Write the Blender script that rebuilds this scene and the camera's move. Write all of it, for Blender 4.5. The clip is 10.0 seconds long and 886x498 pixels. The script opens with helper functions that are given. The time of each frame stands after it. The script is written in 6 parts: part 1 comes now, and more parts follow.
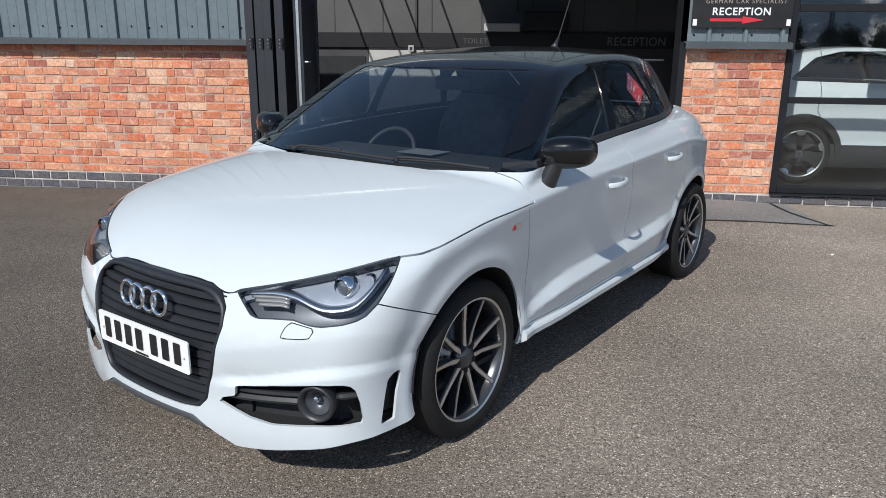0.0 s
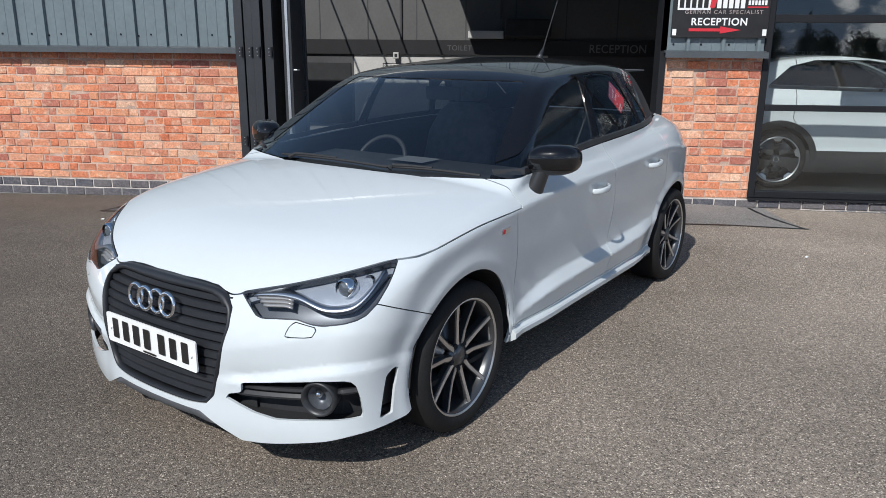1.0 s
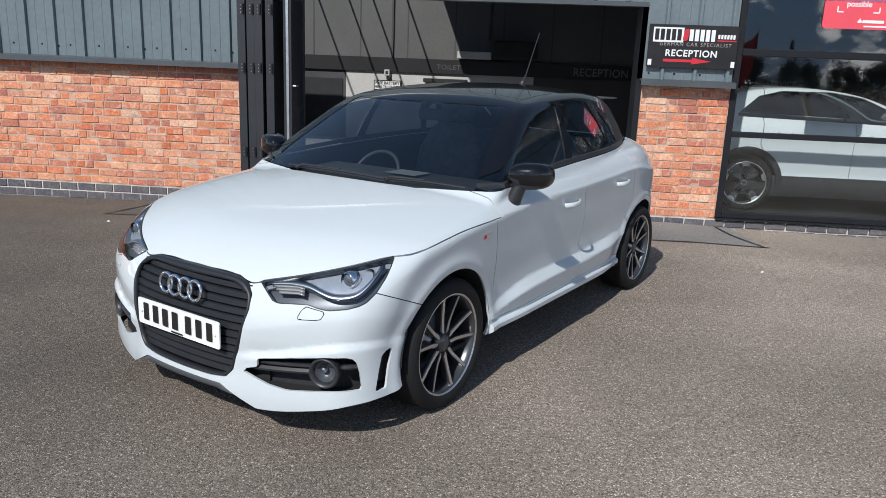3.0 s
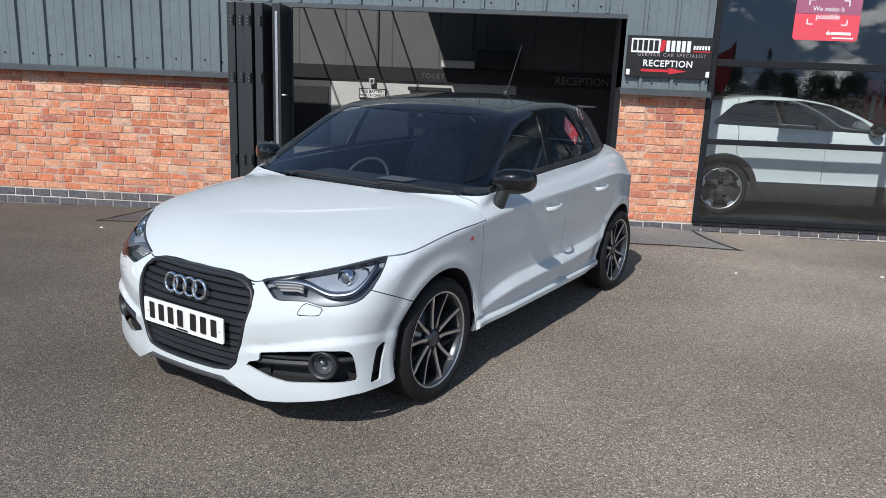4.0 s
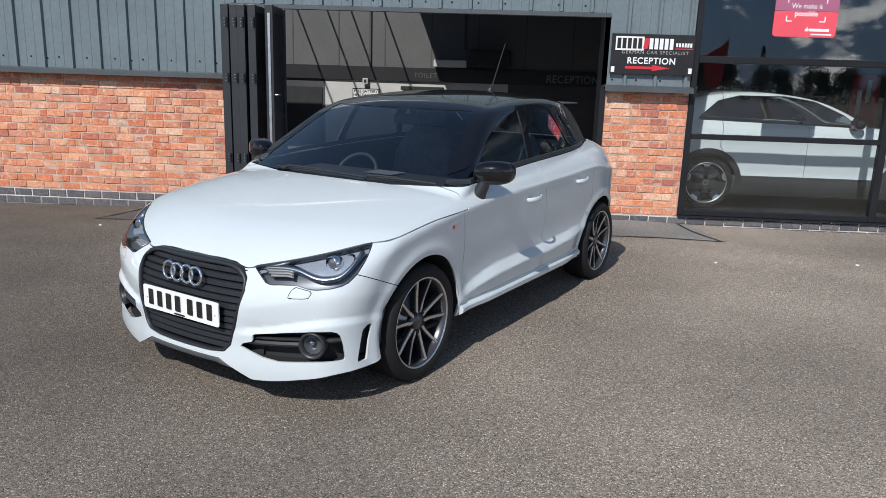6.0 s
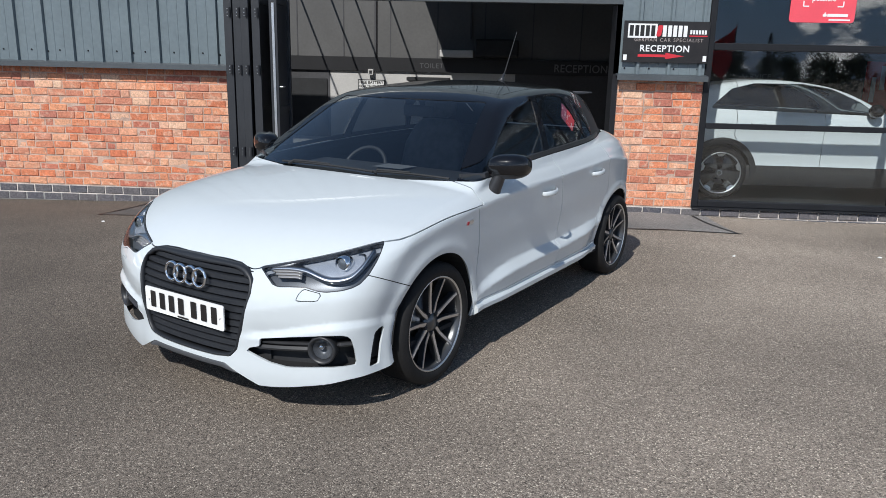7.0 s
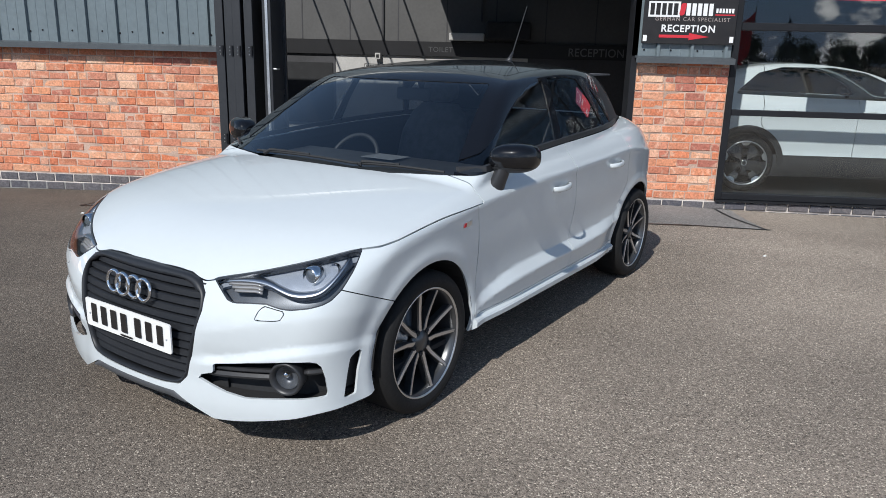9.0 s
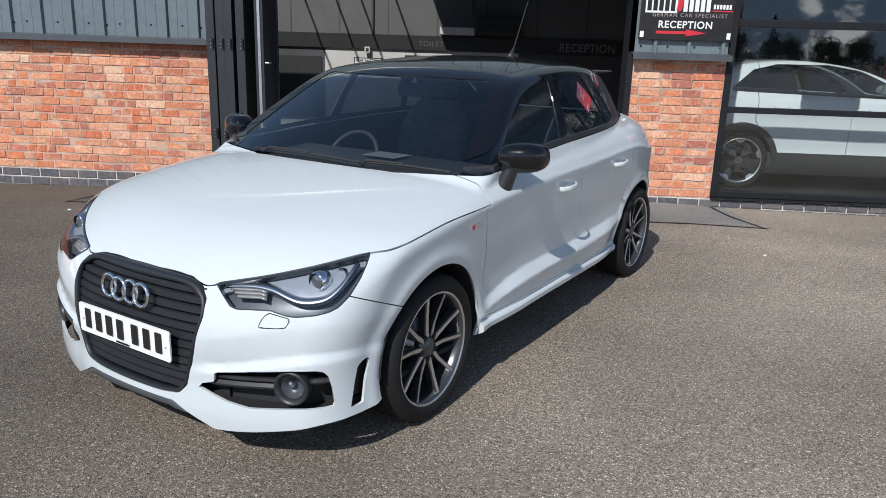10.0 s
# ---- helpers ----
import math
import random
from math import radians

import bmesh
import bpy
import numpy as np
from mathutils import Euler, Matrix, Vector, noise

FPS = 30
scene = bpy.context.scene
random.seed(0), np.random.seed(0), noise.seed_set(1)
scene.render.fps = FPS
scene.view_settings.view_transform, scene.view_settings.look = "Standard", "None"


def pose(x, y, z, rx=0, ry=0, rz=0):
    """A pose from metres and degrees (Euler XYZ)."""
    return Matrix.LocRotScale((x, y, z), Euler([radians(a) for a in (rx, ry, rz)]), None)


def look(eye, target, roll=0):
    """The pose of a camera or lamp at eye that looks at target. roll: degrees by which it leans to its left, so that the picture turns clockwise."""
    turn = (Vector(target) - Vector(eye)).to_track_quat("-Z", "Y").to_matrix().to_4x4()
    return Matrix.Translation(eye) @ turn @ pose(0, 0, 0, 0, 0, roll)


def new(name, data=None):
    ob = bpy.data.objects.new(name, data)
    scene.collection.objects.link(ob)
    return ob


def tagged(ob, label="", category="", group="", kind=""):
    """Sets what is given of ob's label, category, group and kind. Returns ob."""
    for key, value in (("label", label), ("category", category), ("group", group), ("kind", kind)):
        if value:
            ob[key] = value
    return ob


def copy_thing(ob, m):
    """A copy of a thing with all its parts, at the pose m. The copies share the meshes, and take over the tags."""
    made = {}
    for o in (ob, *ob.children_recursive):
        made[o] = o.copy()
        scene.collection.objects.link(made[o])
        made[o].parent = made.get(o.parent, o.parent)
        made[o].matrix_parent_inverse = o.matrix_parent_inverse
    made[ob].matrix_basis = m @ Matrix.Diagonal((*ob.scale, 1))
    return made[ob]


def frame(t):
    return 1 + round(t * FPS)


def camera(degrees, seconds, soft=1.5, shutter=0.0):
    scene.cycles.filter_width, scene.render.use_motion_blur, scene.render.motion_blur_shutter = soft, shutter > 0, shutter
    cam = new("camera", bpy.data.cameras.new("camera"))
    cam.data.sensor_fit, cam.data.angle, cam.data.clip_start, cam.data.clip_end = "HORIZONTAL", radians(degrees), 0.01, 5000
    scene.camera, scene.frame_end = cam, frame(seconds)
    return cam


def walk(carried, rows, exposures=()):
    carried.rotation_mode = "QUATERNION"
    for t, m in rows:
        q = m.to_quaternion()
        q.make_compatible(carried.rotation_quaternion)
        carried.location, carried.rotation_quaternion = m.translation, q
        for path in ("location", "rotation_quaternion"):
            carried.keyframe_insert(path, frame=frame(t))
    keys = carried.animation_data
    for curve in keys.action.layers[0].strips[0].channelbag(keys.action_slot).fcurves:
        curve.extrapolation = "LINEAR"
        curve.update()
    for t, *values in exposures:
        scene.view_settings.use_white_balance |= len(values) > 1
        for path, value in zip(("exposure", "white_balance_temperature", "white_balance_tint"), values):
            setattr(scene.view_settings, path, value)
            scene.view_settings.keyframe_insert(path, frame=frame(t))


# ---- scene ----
cam = camera(62.3, 10.0, 0.85)
PATH = [
    (0, (0.068, -0.006, 1.415), (-0.171, 1.907, 0.882), 0.4),
    (0.5, (0.041, -0.084, 1.429), (-0.174, 1.833, 0.901), 0.4),
    (1, (0.047, -0.147, 1.445), (-0.148, 1.774, 0.926), 0.5),
    (1.5, (0.086, -0.231, 1.455), (-0.102, 1.695, 0.948), 0.9),
    (2, (0.107, -0.359, 1.45), (-0.076, 1.57, 0.956), 1.4),
    (2.5, (0.109, -0.471, 1.467), (-0.065, 1.462, 0.986), 1.9),
    (2.7, (0.094, -0.519, 1.481), (-0.071, 1.415, 1.002), 2.1),
    (3.8, (0.047, -0.769, 1.526), (-0.074, 1.172, 1.06), 2.3),
    (4, (0.06, -0.804, 1.519), (-0.05, 1.14, 1.062), 2.3),
    (4.5, (0.101, -0.862, 1.521), (0.006, 1.083, 1.067), 2.4),
    (5, (0.138, -0.942, 1.525), (0.048, 1.004, 1.073), 2.4),
    (5.5, (0.146, -1.024, 1.517), (0.053, 0.922, 1.064), 2.2),
    (6.8, (0.118, -0.89, 1.501), (0.003, 1.049, 1.027), 1.3),
    (7, (0.094, -0.846, 1.502), (-0.023, 1.092, 1.021), 1.3),
    (7.5, (0.085, -0.749, 1.487), (-0.046, 1.185, 0.996), 1.0),
    (8, (0.132, -0.56, 1.467), (-0.016, 1.37, 0.965), 1.0),
    (8.5, (0.175, -0.417, 1.458), (0.021, 1.51, 0.948), 1.1),
    (9, (0.142, -0.313, 1.455), (-0.007, 1.614, 0.939), 1.4),
    (9.5, (0.071, -0.25, 1.46), (-0.057, 1.677, 0.939), 1.6),
    (10, (0.046, -0.219, 1.461), (-0.064, 1.707, 0.931), 1.8),
]
EXPOSURE = 0.25
walk(cam, [(t, look(eye, target, roll)) for t, eye, target, roll in PATH], [(0, EXPOSURE), (10, EXPOSURE)])

# ---- sky and sun ----
SUN = Vector((-0.391, -1.041, 1.0)).normalized()
world = bpy.data.worlds.new("sky")
scene.world = world
world.use_nodes = True
wn, wl = world.node_tree.nodes, world.node_tree.links
wn.clear()
sky = wn.new("ShaderNodeTexSky")
sky.sky_type, sky.sun_disc = "NISHITA", False
sky.air_density, sky.dust_density, sky.ozone_density, sky.altitude = 1.3, 0.25, 2.6, 300
sky.sun_elevation = math.asin(SUN.z)
sky.sun_rotation = math.atan2(SUN.x, SUN.y)
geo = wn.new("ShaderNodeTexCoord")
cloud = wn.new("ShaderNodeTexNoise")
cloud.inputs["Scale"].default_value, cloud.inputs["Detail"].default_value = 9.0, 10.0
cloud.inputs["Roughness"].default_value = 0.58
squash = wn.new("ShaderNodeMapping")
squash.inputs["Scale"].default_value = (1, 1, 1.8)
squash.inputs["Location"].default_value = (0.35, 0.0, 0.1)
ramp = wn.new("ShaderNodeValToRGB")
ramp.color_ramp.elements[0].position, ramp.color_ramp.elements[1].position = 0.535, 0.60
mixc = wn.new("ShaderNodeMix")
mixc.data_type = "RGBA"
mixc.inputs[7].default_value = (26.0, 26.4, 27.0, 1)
bg = wn.new("ShaderNodeBackground")
bg.inputs["Strength"].default_value = 0.085
out = wn.new("ShaderNodeOutputWorld")
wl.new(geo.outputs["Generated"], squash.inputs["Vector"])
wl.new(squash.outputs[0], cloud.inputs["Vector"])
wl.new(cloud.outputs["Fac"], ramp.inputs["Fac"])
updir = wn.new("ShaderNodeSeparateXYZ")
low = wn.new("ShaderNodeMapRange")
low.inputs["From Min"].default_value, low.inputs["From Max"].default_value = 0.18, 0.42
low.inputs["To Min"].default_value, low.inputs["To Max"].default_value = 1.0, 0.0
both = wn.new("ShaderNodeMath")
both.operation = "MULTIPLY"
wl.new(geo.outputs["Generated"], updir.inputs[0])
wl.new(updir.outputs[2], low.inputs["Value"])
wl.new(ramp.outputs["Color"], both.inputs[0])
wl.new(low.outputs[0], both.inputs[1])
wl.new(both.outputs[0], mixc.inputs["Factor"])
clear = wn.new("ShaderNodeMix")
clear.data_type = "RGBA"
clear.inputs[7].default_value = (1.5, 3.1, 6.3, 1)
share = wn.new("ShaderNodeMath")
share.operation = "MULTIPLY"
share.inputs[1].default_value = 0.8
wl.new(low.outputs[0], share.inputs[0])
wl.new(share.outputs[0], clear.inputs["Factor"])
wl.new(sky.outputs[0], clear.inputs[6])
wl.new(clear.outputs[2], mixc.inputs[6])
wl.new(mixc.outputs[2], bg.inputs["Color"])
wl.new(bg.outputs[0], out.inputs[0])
lamp = new("sun", bpy.data.lights.new("sun", "SUN"))
lamp.data.energy, lamp.data.angle, lamp.data.color = 3.6, radians(0.53), (1.0, 0.985, 0.955)
lamp.rotation_euler = SUN.to_track_quat("Z", "Y").to_euler()

# ---- materials ----
def material(name, colour, rough=0.5, metal=0.0, vary=0.0, scale=4.0, bump=0.0, bump_scale=60.0, coat=0.0, spec=0.5, second=None, rand=0.0):
    m = bpy.data.materials.new(name)
    m.use_nodes = True
    n, l = m.node_tree.nodes, m.node_tree.links
    b = n["Principled BSDF"]
    b.inputs["Roughness"].default_value, b.inputs["Metallic"].default_value = rough, metal
    b.inputs["Specular IOR Level"].default_value = spec
    b.inputs["Coat Weight"].default_value, b.inputs["Coat Roughness"].default_value = coat, 0.02
    b.inputs["Base Color"].default_value = (*colour, 1)
    if vary or second or rand or bump:
        tc = n.new("ShaderNodeTexCoord")
        colour_out = None
        if vary or second or rand:
            big = n.new("ShaderNodeTexNoise")
            big.inputs["Scale"].default_value, big.inputs["Detail"].default_value = scale, 6
            fine = n.new("ShaderNodeTexNoise")
            fine.inputs["Scale"].default_value, fine.inputs["Detail"].default_value = scale * 14, 4
            l.new(tc.outputs["Object"], big.inputs["Vector"])
            l.new(tc.outputs["Object"], fine.inputs["Vector"])
            mx = n.new("ShaderNodeMix")
            mx.data_type = "RGBA"
            r = n.new("ShaderNodeValToRGB")
            r.color_ramp.elements[0].position, r.color_ramp.elements[1].position = 0.35, 0.65
            l.new(big.outputs["Fac"], r.inputs["Fac"])
            l.new(r.outputs["Color"], mx.inputs["Factor"])
            two = second or tuple(c * (1 - vary) for c in colour)
            mx.inputs[6].default_value, mx.inputs[7].default_value = (*colour, 1), (*two, 1)
            hsv = n.new("ShaderNodeHueSaturation")
            mr = n.new("ShaderNodeMapRange")
            mr.inputs["From Min"].default_value, mr.inputs["From Max"].default_value = 0.3, 0.7
            mr.inputs["To Min"].default_value, mr.inputs["To Max"].default_value = 1 - vary * 0.5, 1 + vary * 0.5
            l.new(fine.outputs["Fac"], mr.inputs["Value"])
            l.new(mx.outputs[2], hsv.inputs["Color"])
            last = mr.outputs[0]
            if rand:
                oi = n.new("ShaderNodeObjectInfo")
                m2 = n.new("ShaderNodeMapRange")
                m2.inputs["To Min"].default_value, m2.inputs["To Max"].default_value = 1 - rand, 1 + rand
                l.new(oi.outputs["Random"], m2.inputs["Value"])
                mu = n.new("ShaderNodeMath")
                mu.operation = "MULTIPLY"
                l.new(last, mu.inputs[0])
                l.new(m2.outputs[0], mu.inputs[1])
                last = mu.outputs[0]
            l.new(last, hsv.inputs["Value"])
            l.new(hsv.outputs[0], b.inputs["Base Color"])
        if bump:
            bn = n.new("ShaderNodeTexNoise")
            bn.inputs["Scale"].default_value, bn.inputs["Detail"].default_value = bump_scale, 5
            l.new(tc.outputs["Object"], bn.inputs["Vector"])
            bp = n.new("ShaderNodeBump")
            bp.inputs["Strength"].default_value, bp.inputs["Distance"].default_value = bump, 0.01
            l.new(bn.outputs["Fac"], bp.inputs["Height"])
            l.new(bp.outputs[0], b.inputs["Normal"])
    return m


def glass(name, tint, gloss=1.0, ior=1.5):
    """A thin clear pane: it lets light through, tinted, and mirrors by Fresnel."""
    m = bpy.data.materials.new(name)
    m.use_nodes = True
    n, l = m.node_tree.nodes, m.node_tree.links
    n.clear()
    t, g, x, f, o = (n.new("ShaderNode" + k) for k in ("BsdfTransparent", "BsdfGlossy", "MixShader", "LayerWeight", "OutputMaterial"))
    t.inputs["Color"].default_value = (*tint, 1)
    g.inputs["Roughness"].default_value = 0.01
    f.inputs["Blend"].default_value = 0.5
    r0 = ((ior - 1) / (ior + 1)) ** 2
    p, k = n.new("ShaderNodeMath"), n.new("ShaderNodeMath")
    p.operation, k.operation, k.use_clamp = "POWER", "MULTIPLY_ADD", True
    p.inputs[1].default_value = 5.0
    k.inputs[1].default_value, k.inputs[2].default_value = gloss * (1 - r0), gloss * r0
    l.new(f.outputs["Facing"], p.inputs[0])
    l.new(p.outputs[0], k.inputs[0])
    l.new(k.outputs[0], x.inputs["Fac"])
    l.new(t.outputs[0], x.inputs[1])
    l.new(g.outputs[0], x.inputs[2])
    l.new(x.outputs[0], o.inputs["Surface"])
    return m


def tarmac_material(name, dark, light, chips):
    m = bpy.data.materials.new(name)
    m.use_nodes = True
    n, l = m.node_tree.nodes, m.node_tree.links
    b = n["Principled BSDF"]
    b.inputs["Roughness"].default_value = 0.85
    b.inputs["Specular IOR Level"].default_value = 0.35
    tc = n.new("ShaderNodeTexCoord")
    vo = n.new("ShaderNodeTexVoronoi")
    vo.inputs["Scale"].default_value = 210
    big = n.new("ShaderNodeTexNoise")
    big.inputs["Scale"].default_value, big.inputs["Detail"].default_value = 0.55, 7
    mid = n.new("ShaderNodeTexNoise")
    mid.inputs["Scale"].default_value, mid.inputs["Detail"].default_value = 55, 6
    for k in (vo, big, mid):
        l.new(tc.outputs["Object"], k.inputs["Vector"])
    sep = n.new("ShaderNodeSeparateColor")
    l.new(vo.outputs["Color"], sep.inputs[0])
    r1 = n.new("ShaderNodeValToRGB")
    e = r1.color_ramp.elements
    e[0].position, e[0].color = 0.0, (*dark, 1)
    e[1].position, e[1].color = 1.0, (*chips, 1)
    k = e.new(0.25)
    k.color = (*[c * 0.75 for c in light], 1)
    k = e.new(0.6)
    k.color = (*light, 1)
    k = e.new(0.9)
    k.color = (*[c * 1.25 for c in light], 1)
    l.new(sep.outputs[0], r1.inputs["Fac"])
    hs = n.new("ShaderNodeHueSaturation")
    ad = n.new("ShaderNodeMath")
    ad.operation = "MULTIPLY"
    for src, key, lo, hi in ((big, 0, 0.72, 1.28), (mid, 1, 0.75, 1.25)):
        mr = n.new("ShaderNodeMapRange")
        mr.inputs["From Min"].default_value, mr.inputs["From Max"].default_value = 0.3, 0.7
        mr.inputs["To Min"].default_value, mr.inputs["To Max"].default_value = lo, hi
        l.new(src.outputs["Fac"], mr.inputs["Value"])
        l.new(mr.outputs[0], ad.inputs[key])
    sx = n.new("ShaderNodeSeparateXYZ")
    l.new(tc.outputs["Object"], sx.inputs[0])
    # tone rises smoothly along x, darker towards the west
    east_tone = n.new("ShaderNodeMapRange")
    east_tone.interpolation_type = "SMOOTHSTEP"
    east_tone.inputs["From Min"].default_value, east_tone.inputs["From Max"].default_value = -2.9, 2.5
    east_tone.inputs["To Min"].default_value, east_tone.inputs["To Max"].default_value = 0.55, 1.14
    l.new(sx.outputs[0], east_tone.inputs["Value"])
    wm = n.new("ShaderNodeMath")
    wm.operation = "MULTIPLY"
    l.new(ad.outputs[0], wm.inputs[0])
    l.new(east_tone.outputs[0], wm.inputs[1])
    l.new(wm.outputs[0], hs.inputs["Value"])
    l.new(r1.outputs["Color"], hs.inputs["Color"])
    l.new(hs.outputs[0], b.inputs["Base Color"])
    bp = n.new("ShaderNodeBump")
    bp.inputs["Strength"].default_value, bp.inputs["Distance"].default_value = 0.55, 0.006
    l.new(vo.outputs["Distance"], bp.inputs["Height"])
    bp.invert = True
    l.new(bp.outputs[0], b.inputs["Normal"])
    return m


def brick_material(name, tones, smear):
    m = bpy.data.materials.new(name)
    m.use_nodes = True
    n, l = m.node_tree.nodes, m.node_tree.links
    b = n["Principled BSDF"]
    b.inputs["Roughness"].default_value, b.inputs["Specular IOR Level"].default_value = 0.9, 0.2
    oi = n.new("ShaderNodeObjectInfo")
    r = n.new("ShaderNodeValToRGB")
    e = r.color_ramp.elements
    e[0].position, e[0].color = 0.0, (*tones[0], 1)
    e[1].position, e[1].color = 1.0, (*tones[-1], 1)
    for i, c in enumerate(tones[1:-1]):
        k = e.new((i + 1) / (len(tones) - 1))
        k.color = (*c, 1)
    l.new(oi.outputs["Random"], r.inputs["Fac"])
    g = n.new("ShaderNodeNewGeometry")
    a, c = n.new("ShaderNodeTexNoise"), n.new("ShaderNodeTexNoise")
    a.inputs["Scale"].default_value, a.inputs["Detail"].default_value, a.inputs["Distortion"].default_value = 9.5, 8, 1.2
    c.inputs["Scale"].default_value, c.inputs["Detail"].default_value = 55, 5
    l.new(g.outputs["Position"], a.inputs["Vector"])
    l.new(g.outputs["Position"], c.inputs["Vector"])
    ra = n.new("ShaderNodeValToRGB")
    ra.color_ramp.elements[0].position, ra.color_ramp.elements[1].position = 0.53, 0.68
    l.new(a.outputs["Fac"], ra.inputs["Fac"])
    mx = n.new("ShaderNodeMix")
    mx.data_type = "RGBA"
    dim = n.new("ShaderNodeMath")
    dim.operation = "MULTIPLY"
    dim.inputs[1].default_value = 0.5
    l.new(ra.outputs["Color"], dim.inputs[0])
    l.new(dim.outputs[0], mx.inputs["Factor"])
    l.new(r.outputs["Color"], mx.inputs[6])
    mx.inputs[7].default_value = (*smear, 1)
    hs = n.new("ShaderNodeHueSaturation")
    mr = n.new("ShaderNodeMapRange")
    mr.inputs["From Min"].default_value, mr.inputs["From Max"].default_value = 0.3, 0.7
    mr.inputs["To Min"].default_value, mr.inputs["To Max"].default_value = 0.72, 1.25
    l.new(c.outputs["Fac"], mr.inputs["Value"])
    l.new(mr.outputs[0], hs.inputs["Value"])
    l.new(mx.outputs[2], hs.inputs["Color"])
    l.new(hs.outputs[0], b.inputs["Base Color"])
    bp = n.new("ShaderNodeBump")
    bp.inputs["Strength"].default_value, bp.inputs["Distance"].default_value = 0.6, 0.004
    l.new(c.outputs["Fac"], bp.inputs["Height"])
    l.new(bp.outputs[0], b.inputs["Normal"])
    return m


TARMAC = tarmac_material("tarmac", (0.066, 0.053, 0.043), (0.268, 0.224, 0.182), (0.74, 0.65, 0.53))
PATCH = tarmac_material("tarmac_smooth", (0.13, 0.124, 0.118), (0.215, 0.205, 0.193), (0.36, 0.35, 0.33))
TAR = material("tar_joint", (0.018, 0.018, 0.018), 0.55, vary=0.3, bump=0.3)
BRICK = brick_material("red_brick", [(0.62, 0.24, 0.13), (0.55, 0.17, 0.09), (0.66, 0.29, 0.16), (0.46, 0.17, 0.11), (0.70, 0.36, 0.22), (0.62, 0.20, 0.10), (0.70, 0.44, 0.30), (0.50, 0.17, 0.11), (0.40, 0.15, 0.11), (0.62, 0.27, 0.16)], (0.74, 0.55, 0.41))
BLUE_BRICK = brick_material("blue_brick", [(0.10, 0.10, 0.115), (0.13, 0.12, 0.125), (0.085, 0.085, 0.10), (0.145, 0.135, 0.135)], (0.20, 0.18, 0.18))
MORTAR = material("mortar", (0.60, 0.42, 0.33), 0.95, vary=0.35, scale=6, bump=0.5, bump_scale=120)
PALE_MORTAR = material("pale_mortar", (0.70, 0.64, 0.58), 0.95, vary=0.3, scale=6, bump=0.5, bump_scale=120)
STEEL = material("clad_steel", (0.155, 0.19, 0.205), 0.27, vary=0.12, scale=1.5, bump=0.05, bump_scale=8)
STEEL_TRIM = material("trim_steel", (0.075, 0.085, 0.092), 0.45, vary=0.15, scale=3)
FRAME = material("frame_powder_coat", (0.015, 0.016, 0.019), 0.5, vary=0.2, scale=3, spec=0.25)
DOOR_DARK = material("door_powder_coat", (0.026, 0.028, 0.032), 0.45, vary=0.2, scale=3)
ALU = material("bare_aluminium", (0.75, 0.75, 0.74), 0.35, metal=1.0, vary=0.15, scale=12)
GREY_SHEET = material("grey_sheet", (0.13, 0.135, 0.145), 0.8, vary=0.1)
PAPER = material("paper", (0.72, 0.72, 0.70), 0.8, vary=0.1)
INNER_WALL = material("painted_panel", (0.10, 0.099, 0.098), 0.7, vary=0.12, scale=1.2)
BLOCK_WALL = material("painted_block", (0.50, 0.49, 0.47), 0.8, vary=0.12, scale=2, bump=0.3)
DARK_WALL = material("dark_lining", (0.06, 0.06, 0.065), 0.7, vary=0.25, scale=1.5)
BLACK_BAND = material("black_band", (0.012, 0.012, 0.014), 0.5, vary=0.2)
CONCRETE = material("concrete_floor", (0.27, 0.265, 0.255), 0.55, vary=0.3, scale=1.5)
SHOP_FLOOR = material("dark_floor_tile", (0.035, 0.035, 0.037), 0.35, vary=0.25, scale=1.5)
LETTER_DIM = material("letter_dim", (0.09, 0.09, 0.095), 0.5, vary=0.1)
LETTER = material("letter_grey", (0.17, 0.17, 0.175), 0.5, vary=0.1)
WHITE_PRINT = material("white_print", (0.80, 0.80, 0.80), 0.45, vary=0.06)
BLACK_PRINT = material("black_print", (0.02, 0.018, 0.018), 0.35, vary=0.3, scale=9)
RED_PRINT = material("red_print", (0.62, 0.03, 0.045), 0.4, vary=0.1)
PINK_PRINT = material("coral_print", (0.80, 0.09, 0.12), 0.4, vary=0.08)
MAUVE_PRINT = material("mauve_print", (0.38, 0.12, 0.20), 0.4, vary=0.08)
PANE = glass("window_pane", (0.80, 0.84, 0.84), 1.6)
SHOP_PANE = glass("shop_pane", (0.92, 0.95, 0.95), 1.7)
SCREEN = glass("tinted_screen", (0.86, 0.90, 0.90), 2.7)
TINT = glass("tinted_glass", (0.62, 0.66, 0.67), 2.3)
LENS = glass("lamp_lens", (0.86, 0.88, 0.90), 1.0)
PAINT = material("white_paint", (0.590, 0.634, 0.650), 0.5, coat=1.0, vary=0.015, scale=2, spec=0.25)
BLACK_PAINT = material("black_paint", (0.005, 0.005, 0.006), 0.25, coat=1.0, spec=0.05)
LAMP_DARK = material("lamp_dark", (0.12, 0.127, 0.14), 0.35, metal=0.3, vary=0.15, scale=25)
LAMP_SEAL = material("lamp_seal", (0.03, 0.032, 0.036), 0.25, coat=0.6)
LAMP_GREY = material("lamp_grey", (0.44, 0.47, 0.52), 0.30, metal=0.3, vary=0.15, scale=25)
BLACK_TRIM = material("black_plastic", (0.028, 0.029, 0.032), 0.42, vary=0.2, scale=8)
MATT_BLACK = material("matt_black", (0.020, 0.021, 0.023), 0.75, vary=0.3, scale=6)
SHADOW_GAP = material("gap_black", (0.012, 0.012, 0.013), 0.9)
